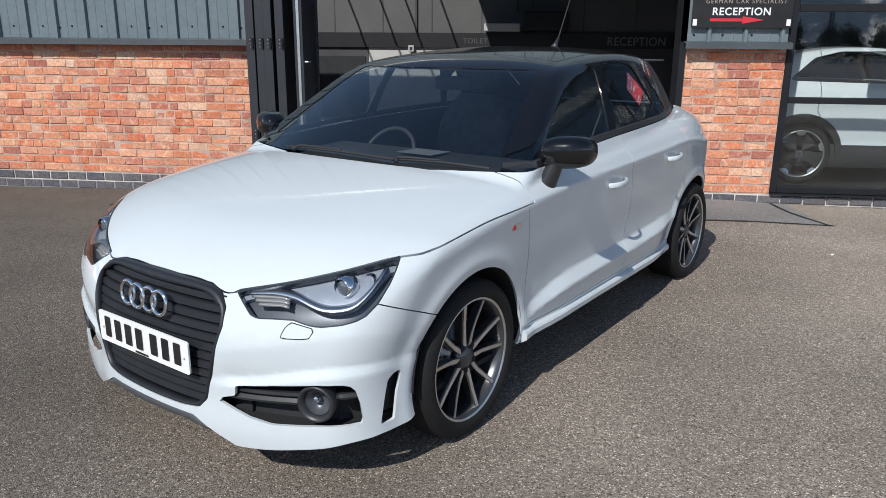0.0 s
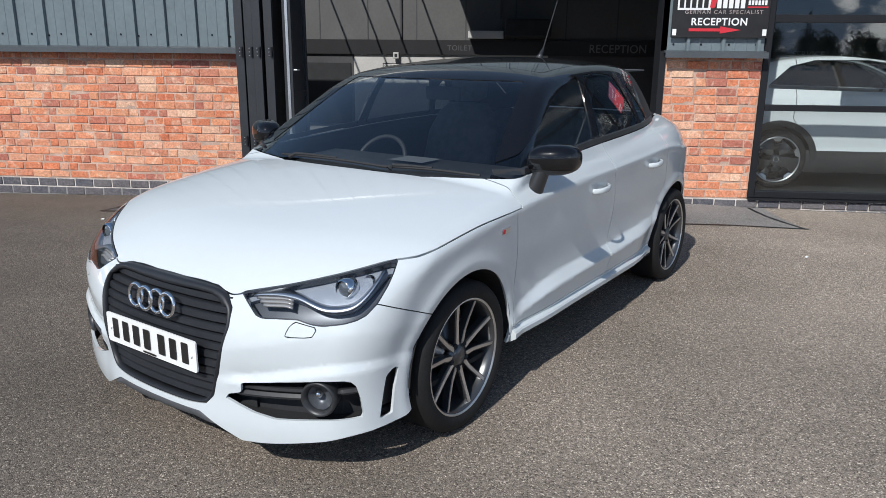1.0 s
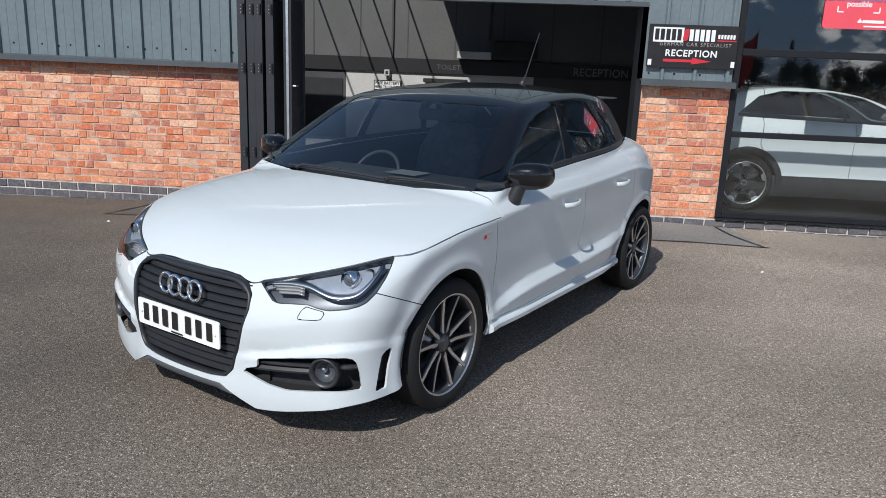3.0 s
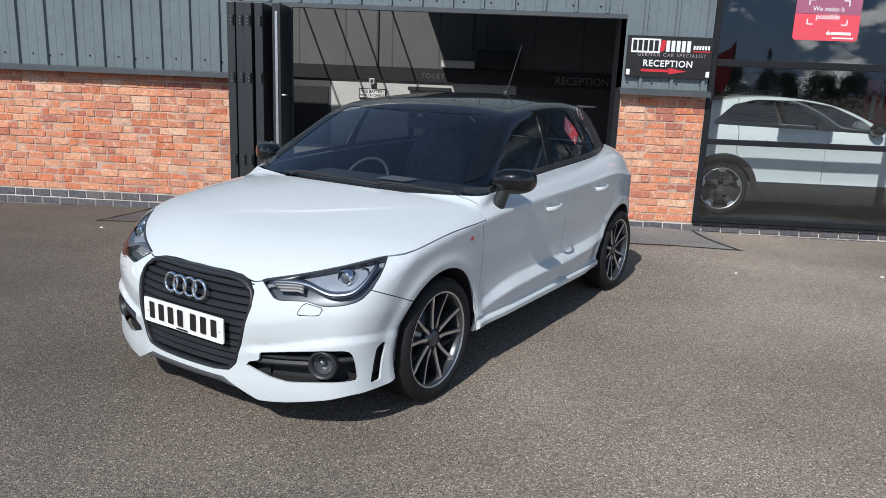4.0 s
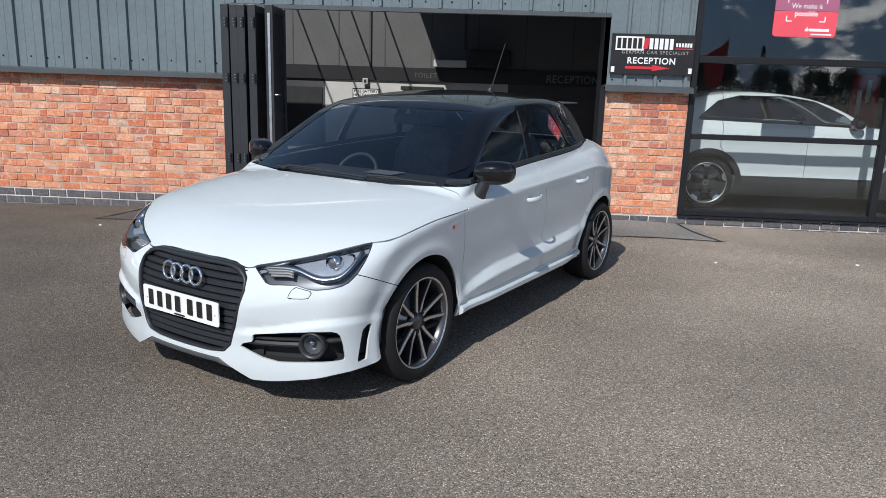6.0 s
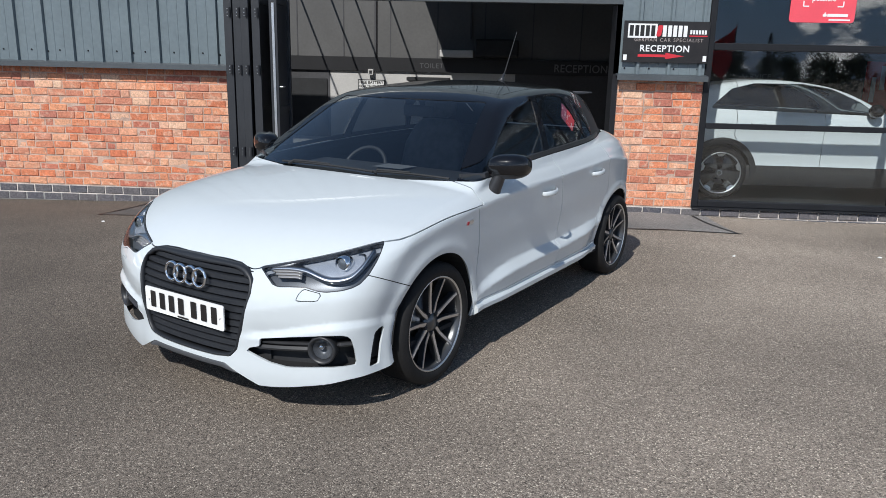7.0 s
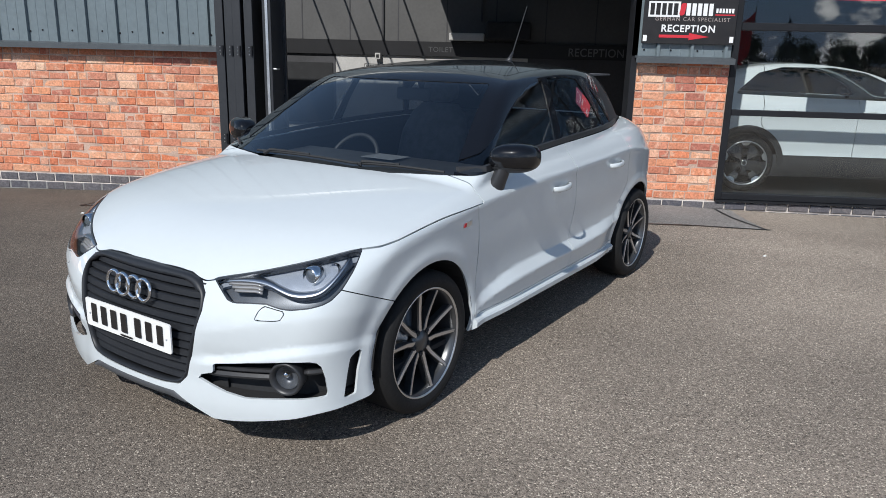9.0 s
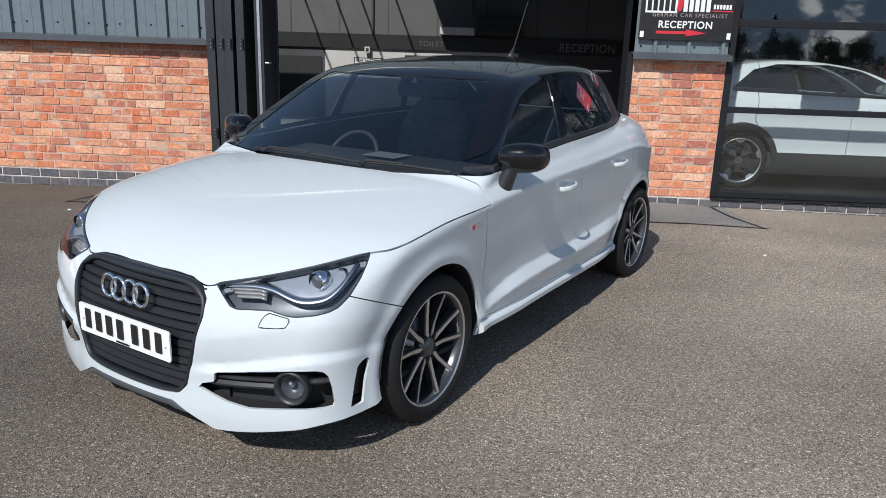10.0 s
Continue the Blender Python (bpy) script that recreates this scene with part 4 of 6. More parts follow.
# radiator grille
half_width = ease((0.25, 0.18), (0.262, 0.264), (0.298, 0.300), (0.43, 0.338), (0.552, 0.366), (0.608, 0.355), (0.645, 0.312), (0.66, 0.25))
grille = mesh_object("grille", [(x, nose_y(x, z) + 0.065, z) for z in (0.25, 0.40, 0.55, 0.68) for x in (-0.42, -0.2, 0, 0.2, 0.42)],
                     [(r * 5 + c, r * 5 + c + 1, r * 5 + c + 6, r * 5 + c + 5) for r in range(3) for c in range(4)], MATT_BLACK, car, "black radiator grille with horizontal slats")
xs11 = [-1 + 0.2 * i for i in range(11)]
for i in range(12):
    z = 0.283 + 0.0312 * i
    w = float(half_width(z)) - 0.004
    rows = []
    for k in xs11:
        x = k * w
        y = nose_y(x, z) + 0.022
        rows.append([(x, y + 0.006, z + 0.0135), (x, y - 0.001, z + 0.011), (x, y - 0.004, z - 0.010), (x, y + 0.004, z - 0.0125), (x, y + 0.035, z - 0.010), (x, y + 0.035, z + 0.012)])
    part("grille_slat", sweep(rows), GRILLE_BLACK, grille)
outline = []
for a, b in zip(GRILLE, GRILLE[1:] + GRILLE[:1]):
    outline += [(a[0] + (b[0] - a[0]) * t, a[1] + (b[1] - a[1]) * t) for t in (0, 0.25, 0.5, 0.75)]
smooth = []
for i in range(len(outline)):
    p = [outline[(i + k) % len(outline)] for k in (-1, 0, 1)]
    smooth.append(tuple(sum(c) / 3 for c in zip(*p)))
rows = []
for x, z in smooth + smooth[:1]:
    top = 0.018 if z > 0.62 else 0.008
    dx, dz = x * 0.9, (z - 0.46)
    L = math.hypot(dx, dz)
    dx, dz = dx / L, dz / L
    at = lambda k, deep: (x + dx * k, nose_y(x + dx * k, z + dz * k) + deep, z + dz * k)
    rows.append([at(0.004, 0.004), at(-0.002, -0.002), at(-top, 0.001), at(-top - 0.004, 0.014), at(-top, 0.04), at(0.004, 0.04)])
bm = bmesh.new()
loops = [[bm.verts.new(p) for p in r] for r in rows[:-1]]
for p, q in zip(loops, loops[1:] + loops[:1]):
    for i in range(6):
        bm.faces.new((p[i], p[(i + 1) % 6], q[(i + 1) % 6], q[i]))
bmesh.ops.recalc_face_normals(bm, faces=bm.faces)
part("grille_frame", bm, GRILLE_BLACK, grille, "gloss black grille surround", True)
for i in range(4):
    x = (i - 1.5) * 0.0625
    bm = bmesh.new()
    R, r, n, k = 0.040, 0.0068, 40, 10
    vs = [[bm.verts.new((x + (R + r * math.cos(b)) * math.cos(a), nose_y(x, 0.586) - 0.012 - 0.004 * (i % 2) + r * math.sin(b) + 0.11 * (R + r * math.cos(b)) * math.sin(a), 0.586 + (R + r * math.cos(b)) * math.sin(a))) for b in (2 * math.pi * j / k for j in range(k))] for a in (2 * math.pi * j / n for j in range(n))]
    for a in range(n):
        for b in range(k):
            bm.faces.new((vs[a][b], vs[(a + 1) % n][b], vs[(a + 1) % n][(b + 1) % k], vs[a][(b + 1) % k]))
    bmesh.ops.recalc_face_normals(bm, faces=bm.faces)
    part("badge_ring", bm, CHROME, grille, "chrome badge ring", True)

# number plate, its characters as bars
PZ, PY = 0.436, -0.806
number_plate = part("number_plate", plate(rounded(0.526, 0.114, 0.010), 0.006, lambda u, v, d: (u, PY + d + 0.06 * u * u, PZ + v)), PLATE, car, "white number plate with dark bars")
for i, x in enumerate((-0.205, -0.14, -0.075, -0.01, 0.075, 0.14, 0.205)):
    part("plate_bar", plate(rounded(0.034, 0.076, 0.004, 2), 0.0015, lambda u, v, d: (x + u, PY - 0.0022 + d + 0.06 * (x + u) ** 2, PZ + 0.004 + v)), BLACK_PRINT, number_plate)
part("plate_bar", plate(rounded(0.072, 0.007, 0.002, 2), 0.0015, lambda u, v, d: (u, PY - 0.0022 + d, PZ - 0.047 + v)), BLACK_PRINT, number_plate, "small dark bar of dealer lettering")
for x in (-0.238, 0.238):
    bm = bmesh.new()
    bmesh.ops.create_cone(bm, cap_ends=True, segments=14, radius1=0.007, radius2=0.005, depth=0.005, matrix=pose(x, PY + 0.001, PZ, 90))
    part("plate_screw", bm, WHITE_PRINT, number_plate)

# headlights
guide_z = ease((-0.16, 0.632), (-0.111, 0.650), (-0.055, 0.659), (0.0, 0.661), (0.048, 0.655), (0.085, 0.642), (0.12, 0.631), (0.18, 0.630), (0.233, 0.645), (0.276, 0.680), (0.306, 0.713), (0.335, 0.748))
for side in (1, -1):
    t2 = skin.where(lens, lambda x, y, z: x * side > 0)[0]
    clear_t, seal_t = skin.cut(t2, lambda x, y, z: polygon_distance(corner(x, y), z, LAMP, 0.004) + 0.0045)
    upper_t, lower_t = skin.cut(t2, lambda x, y, z: guide_z(corner(x, y)) - z)
    lamp_ob = skin.panel("headlight", clear_t, LENS, car, "clear headlight lens", rim=0, inset=0.001)
    skin.panel("lamp_seal", seal_t, LAMP_SEAL, lamp_ob, "dark lens border", rim=0.02, inset=0.0005)
    skin.panel("lamp_housing", t2, LAMP_DARK, lamp_ob, "dark grey lamp housing", rim=-0.045, inset=0.05)
    skin.panel("upper_reflector", upper_t, LAMP_GREY, lamp_ob, "silver-grey upper reflector", rim=0.015, inset=0.030)
    # silver light-guide sweeping below the projector
    rows = []
    for i in range(34):
        sx = -0.112 + 0.440 * i / 33
        z, h = float(guide_z(sx)), 0.0085 * math.sin(math.pi * (0.08 + 0.84 * i / 33)) ** 0.5
        rows.append([on_corner(sx, z + h, 0.022, side), on_corner(sx, z, 0.012, side), on_corner(sx, z - h, 0.016, side), on_corner(sx, z - h, 0.035, side), on_corner(sx, z + h, 0.04, side)])
    part("light_guide", sweep(rows), SILVER, lamp_ob, "satin silver light guide", True)
    indicator = None
    for k in range(3):
        top = 0.645 - 0.0105 * k
        rows = []
        for i in range(9):
            sx = -0.100 + 0.011 * k + (0.125 - 0.012 * k) * i / 8
            z = top + 0.07 * (sx + 0.10) - 0.25 * max(sx, 0)
            rows.append([on_corner(sx, z + 0.004, 0.026, side), on_corner(sx, z + 0.001, 0.018, side), on_corner(sx, z - 0.005, 0.020, side), on_corner(sx, z - 0.005, 0.045, side), on_corner(sx, z + 0.004, 0.045, side)])
        if k == 0:
            indicator = part("indicator", sweep(rows), REFLECTOR, lamp_ob, "ribbed pale indicator reflector", True)
        else:
            part("rib", sweep(rows), REFLECTOR, indicator, "", True)
    c = on_corner(0.212, 0.686, 0.052, side)
    bm = lathe([(-0.040, 0.030), (-0.037, 0.034), (-0.02, 0.036), (0.0, 0.036), (0.02, 0.026)], 32, "y")
    bm.transform(Matrix.Translation(c))
    pr = part("projector_ring", bm, CHROME, lamp_ob, "chrome projector ring", True)
    bm = bmesh.new()
    bmesh.ops.create_uvsphere(bm, u_segments=24, v_segments=14, radius=0.0295, matrix=Matrix.Translation(c + Vector((0, -0.022, 0))) @ Matrix.Diagonal((1, 0.65, 1, 1)))
    part("projector_lens", bm, material("projector_glass", (0.10, 0.11, 0.12), 0.05, spec=0.9, coat=1.0), lamp_ob, "dark projector lens", True)
    c = on_corner(0.285, 0.705, 0.060, side)
    bm = lathe([(-0.02, 0.020), (-0.005, 0.018), (0.02, 0.008), (0.024, 0.001)], 24, "y")
    bm.transform(Matrix.Translation(c))
    part("side_reflector", bm, CHROME, lamp_ob, "small chrome reflector bowl", True)

# lower intakes with fog lights
for side in (1, -1):
    rows = [[on_corner(s, z, 0.075, side) for z in (0.45, 0.37, 0.30, 0.235)] for s in (-0.24, -0.05, 0.08, 0.18, 0.27)]
    intake = mesh_object("lower_intake", [p for r in rows for p in r], [(r * 4 + c, r * 4 + c + 1, r * 4 + c + 5, r * 4 + c + 4) for r in range(4) for c in range(3)], MATT_BLACK, car, "black lower intake")
    for z0, dz, s0, s1, lean in ((0.318, 0.010, -0.215, 0.050, 0.06), (0.341, 0.006, -0.150, 0.050, 0.06), (0.345, 0.009, 0.165, 0.232, 0.03)):
        rows = []
        for i in range(12):
            sx = s0 + (s1 - s0) * i / 11
            z = z0 + lean * (sx + 0.2)
            thick = dz * min(1, 0.25 + i / 3)
            rows.append([on_corner(sx, z + thick, 0.020, side), on_corner(sx, z, 0.010, side), on_corner(sx, z - thick, 0.016, side), on_corner(sx, z - thick, 0.07, side), on_corner(sx, z + thick, 0.07, side)])
        part("intake_fin", sweep(rows), BLACK_TRIM, intake)
    c = on_corner(0.108, 0.334, 0.03, side)
    d = Vector((side * 0.35, -1, 0)).normalized()
    turn = Matrix.Translation(c) @ d.to_track_quat("Z", "X").to_matrix().to_4x4()
    bm = lathe([(-0.04, 0.056), (0.018, 0.063), (0.026, 0.060), (0.026, 0.054), (0.012, 0.046), (-0.03, 0.040)], 36, "z")
    bm.transform(turn)
    fog = part("fog_light", bm, BLACK_TRIM, car, "round fog light in a black ring", True)
    bm = lathe([(-0.028, 0.0005), (-0.024, 0.020), (-0.012, 0.034), (0.006, 0.043)], 32, "z")
    bm.transform(turn)
    part("fog_reflector", bm, LAMP_DARK, fog, "dark reflector bowl", True)
    bm = bmesh.new()
    bmesh.ops.create_uvsphere(bm, u_segments=16, v_segments=10, radius=0.014, matrix=turn @ Matrix.Translation((0.006, 0.010, -0.008)))
    part("fog_bulb", bm, CHROME, fog, "bright bulb shield", True)
    bm = lathe([(0.017, 0.0005), (0.015, 0.02), (0.009, 0.045)], 32, "z")
    bm.transform(turn)
    part("fog_lens", bm, LENS, fog, "clear lens", True)
    rows = [[on_corner(s, z, 0.05, side) for z in (0.47, 0.40, 0.26)] for s in (0.29, 0.33, 0.41)]
    mesh_object("side_vent", [p for r in rows for p in r], [(r * 3 + c, r * 3 + c + 1, r * 3 + c + 4, r * 3 + c + 3) for r in range(2) for c in range(2)], MATT_BLACK, car, "black vent slot")
rows = []
for i in range(21):
    x = -0.36 + 0.72 * i / 20
    y = nose_y(x, 0.18) + 0.004 + 0.5 * max(abs(x) - 0.28, 0)
    up = 0.244 - 0.075 * max(abs(x) - 0.22, 0) / 0.14
    low = 0.196 - 0.030 * max(abs(x) - 0.22, 0) / 0.14
    rows.append([(x, y + 0.010, up), (x, y - 0.004, up - 0.012), (x, y - 0.008, low + 0.008), (x, y + 0.01, low), (x, y + 0.16, low), (x, y + 0.16, up)])
part("splitter", sweep(rows), GREY_TRIM, car, "satin grey front splitter", True)

# inner black parts that close the body
inner = empty("underbody", Matrix.Identity(4))
inner.parent = car
inner["label"] = "black underbody and wheel arch liners"
for ya in (0.0, AXLE):
    for side in (1, -1):
        prof = []
        bm = bmesh.new()
        arc = [(ya + 0.352 * math.cos(radians(a)), 0.305 + 0.352 * math.sin(radians(a))) for a in range(-4, 185, 8)]
        a = [bm.verts.new((side * (0.83 if ya == 0 else 0.80), y, z)) for y, z in arc]
        b = [bm.verts.new((side * 0.50, y, z)) for y, z in arc]
        for i in range(len(arc) - 1):
            bm.faces.new((a[i], a[i + 1], b[i + 1], b[i]))
        bm.faces.new(b)
        part("arch_liner", bm, SHADOW_GAP, inner)
part("floor_pan", plate([(-0.34, -0.72), (0.34, -0.72), (0.50, -0.68), (0.62, -0.63), (0.70, -0.58), (0.76, -0.48), (0.79, -0.36), (0.80, 2.75), (-0.80, 2.75), (-0.79, -0.36), (-0.76, -0.48), (-0.70, -0.58), (-0.62, -0.63), (-0.50, -0.68)], 0.02, lambda u, v, d: (u, v, 0.228 + d)), SHADOW_GAP, inner)
box("bulkhead", -0.70, 0.70, 0.40, 0.45, 0.22, 0.86, SHADOW_GAP, inner)
box("engine_cover", -0.6, 0.6, -0.55, 0.38, 0.24, 0.56, SHADOW_GAP, inner)

# door mirrors
def mirror_field(x, y, z):
    u, v, w = (x - 0.882) / 0.102, (y - 0.595 - 0.32 * (x - 0.88)) / 0.085, (z - 1.008 - 0.04 * (x - 0.868)) / 0.066
    body = (np.abs(u) ** 2.7 + np.abs(v) ** 2.5 + np.abs(w) ** 2.6) ** (1 / 2.6) - 1
    return smax(body * 0.08, y - 0.645 - 0.3 * (x - 0.88), 0.02)


def stalk_field(x, y, z):
    t = np.clip((z - 0.88) / 0.09, 0, 1)
    return np.sqrt((x - 0.815 - 0.035 * t) ** 2 + ((y - 0.545 - 0.01 * t) / 1.25) ** 2 + (z - 0.88 - 0.09 * t) ** 2) - 0.040 + 0.008 * t


for side in (1, -1):
    sk = Skin(mirror_field, (0.74, 0.44, 0.90), (1.02, 0.75, 1.12), 0.007)
    hold = Skin(stalk_field, (0.74, 0.42, 0.80), (0.92, 0.68, 1.04), 0.011)
    for s in (sk, hold):
        s.V = s.V * np.array([side, 1, 1])
        if side < 0:
            s.T = s.T[:, ::-1]
            f0 = s.f
            s.f = lambda x, y, z, f0=f0: f0(-x, y, z)
    cap, low = sk.seam(sk.T, lambda x, y, z: 0.972 - z, 0.0012)
    mir = sk.panel("door_mirror", cap, BLACK_PAINT, car, "gloss black door mirror", rim=0.004)
    sk.panel("mirror_base", low, BLACK_TRIM, mir, "black plastic underside", rim=0.004)
    hold.panel("mirror_stalk", hold.T, BLACK_TRIM, mir, "black plastic stalk", rim=0)

# door handles, badge
for y, z in ((1.175, 0.798), (1.935, 0.836)):
    for side in (1, -1):
        p = on_side(y, z)
        rows = []
        for i in range(13):
            u = -1 + i / 6
            off = 0.036 * (1 - abs(u) ** 3.2) + 0.002
            h = 0.0125 + 0.003 * (1 - u * u)
            q = on_side(y + 0.088 * u, z + 0.004 * u)
            rows.append([(side * (q.x + off + 0.007 * math.cos(a)), q.y, q.z + h * math.sin(a)) for a in (2 * math.pi * k / 10 for k in range(10))])
        part("door_handle", sweep(rows), PAINT, car, "white grab handle", True)
        bm = bmesh.new()
        bmesh.ops.create_uvsphere(bm, u_segments=24, v_segments=12, radius=1, matrix=Matrix.Translation((side * (p.x - 0.004), p.y, p.z)) @ Matrix.Diagonal((0.006, 0.050, 0.034, 1)))
        part("handle_cup", bm, PAINT, car, "", True)
p = on_side(0.236, 0.766)
bdg = part("side_badge", plate(rounded(0.062, 0.022, 0.003, 3), 0.004, lambda u, v, d: (on_side(0.236, 0.766 + v).x + 0.004 - d, 0.236 + u, 0.766 + v + 0.07 * u)), SILVER, car, "small silver and red wing badge")
part("badge_mark", plate(rounded(0.016, 0.018, 0.003, 3), 0.002, lambda u, v, d: (on_side(0.236, 0.766 + v).x + 0.0065 - d, 0.215 + u, 0.7645 + v)), RED_PRINT, bdg)

# wipers and aerial
for x0, x1, pivot in ((-0.47, 0.22, -0.40), (0.17, 0.66, 0.24)):
    along = lambda k, up: on_top(x0 + (x1 - x0) * k, float(screen_y(x0 + (x1 - x0) * k)) + 0.022 + 0.012 * math.sin(math.pi * k), up)
    w = part("wiper", tube([along(k / 12, 0.010) for k in range(13)], 0.0065, 6), MATT_BLACK, car, "black wiper blade")
    part("wiper_arm", tube([on_top(pivot, float(screen_y(pivot)) + 0.012, 0.006), along(0.15, 0.018), along(0.3, 0.019), along(0.55, 0.018)], [0.011, 0.009, 0.007, 0.005], 6), MATT_BLACK, w)
p = on_top(0.0, 2.10)
ae = part("aerial", tube([p, p + Vector((0, 0.03, 0.035)), p + Vector((0, 0.06, 0.07))], [0.028, 0.012, 0.006], 10), BLACK_TRIM, car, "black roof aerial", True)
part("mast", tube([p + Vector((0, 0.05, 0.055)), p + Vector((0, 0.23, 0.37))], [0.0045, 0.003], 8), MATT_BLACK, ae)

# sill blades between the wheels
for side in (1, -1):
    rows = []
    for i in range(24):
        y = 0.365 + 1.72 * i / 23
        q = on_side(y, 0.305).x
        rise = 0.004 * i / 23
        rows.append([(side * (q + o), y, z + rise) for o, z in ((-0.012, 0.306), (0.014, 0.292), (0.020, 0.284), (0.018, 0.262), (-0.01, 0.244), (-0.03, 0.246))])
    part("sill_blade", sweep(rows), PAINT, car, "white sill blade")

# black belt trim under the side windows
for side in (1, -1):
    rows = []
    for i in range(28):
        y = 0.40 + 1.98 * i / 27
        z = float(belt_z(y)) + 0.016
        q = on_side(y, z)
        rows.append([(side * (q.x + o), y, z + h) for o, h in ((-0.004, -0.014), (0.007, -0.012), (0.005, 0.012), (-0.012, 0.014))])
    part("belt_trim", sweep(rows), BLACK_TRIM, car)

# cabin
cabin = empty("cabin", Matrix.Identity(4))
cabin.parent = car
cabin["label"] = "dark cloth cabin with two front seats"
rows = []
for i in range(15):
    x = -0.66 + 1.32 * i / 14
    f = 0.10 * (x / 0.66) ** 2
    rows.append([(x, 0.42 + f, 0.86), (x, 0.66 + f * 0.5, 0.895), (x, 0.90, 0.905), (x, 1.02, 0.86), (x, 1.03, 0.70), (x, 0.45, 0.55)])
part("dashboard", sweep(rows), DASH, cabin, "dark grey dashboard", True)
for x in (-0.36, 0.36):
    bm = bmesh.new()
    add_box(bm, x - 0.25, x + 0.25, 1.20, 1.70, 0.42, 0.58, 0.05)
    part("seat_cushion", bm, CLOTH, cabin, "", True)
    rows = []
    for z, w, y, d in ((0.55, 0.24, 1.66, 0.14), (0.75, 0.255, 1.72, 0.15), (0.95, 0.25, 1.78, 0.13), (1.07, 0.20, 1.82, 0.11), (1.13, 0.14, 1.84, 0.08)):
        rows.append([(x + w * math.copysign(abs(math.cos(a)) ** 0.6, math.cos(a)), y + d / 2 * math.copysign(abs(math.sin(a)) ** 0.6, math.sin(a)), z) for a in (2 * math.pi * k / 20 for k in range(20))])
    part("seat_back", sweep(rows), CLOTH, cabin, "", True)
    rows = []
    for z, w, d in ((1.14, 0.06, 0.06), (1.17, 0.125, 0.10), (1.23, 0.135, 0.11), (1.29, 0.12, 0.10), (1.31, 0.08, 0.06)):
        rows.append([(x + w * math.copysign(abs(math.cos(a)) ** 0.7, math.cos(a)), 1.85 + d / 2 * math.sin(a), z) for a in (2 * math.pi * k / 18 for k in range(18))])
    part("headrest", sweep(rows), CLOTH, cabin, "", True)
bm = bmesh.new()
add_box(bm, -0.62, 0.62, 2.32, 2.46, 0.5, 1.06, 0.05)
add_box(bm, -0.62, 0.62, 1.95, 2.4, 0.42, 0.58, 0.05)
part("rear_seat", bm, CLOTH, cabin, "", True)
bm = bmesh.new()
n, k, R, r = 40, 8, 0.172, 0.013
vs = [[bm.verts.new(((R + r * math.cos(b)) * math.cos(a), (R + r * math.cos(b)) * math.sin(a), r * math.sin(b))) for b in (2 * math.pi * j / k for j in range(k))] for a in (2 * math.pi * j / n for j in range(n))]
for a in range(n):
    for b in range(k):
        bm.faces.new((vs[a][b], vs[(a + 1) % n][b], vs[(a + 1) % n][(b + 1) % k], vs[a][(b + 1) % k]))
add_box(bm, -0.17, 0.17, -0.018, 0.018, -0.012, 0.004)
add_box(bm, -0.065, 0.065, -0.065, 0.055, -0.02, 0.02, 0.015)
bm.transform(pose(-0.44, 1.03, 0.822, 58, 0, 0))
part("steering_wheel", bm, DASH, cabin, "black steering wheel", True)
bm = bmesh.new()
add_box(bm, -0.10, 0.11, 0.70, 0.86, 0.912, 0.914)
part("paper_sheet", bm, GREY_SHEET, cabin, "grey sheet lying on the dashboard")
bm = bmesh.new()
add_box(bm, -0.11, 0.11, 1.02, 1.05, 1.20, 1.27, 0.012)
part("inner_mirror", bm, MATT_BLACK, cabin, "", True)
box("headlining", -0.50, 0.50, 1.15, 2.65, 1.335, 1.345, CLOTH, cabin)

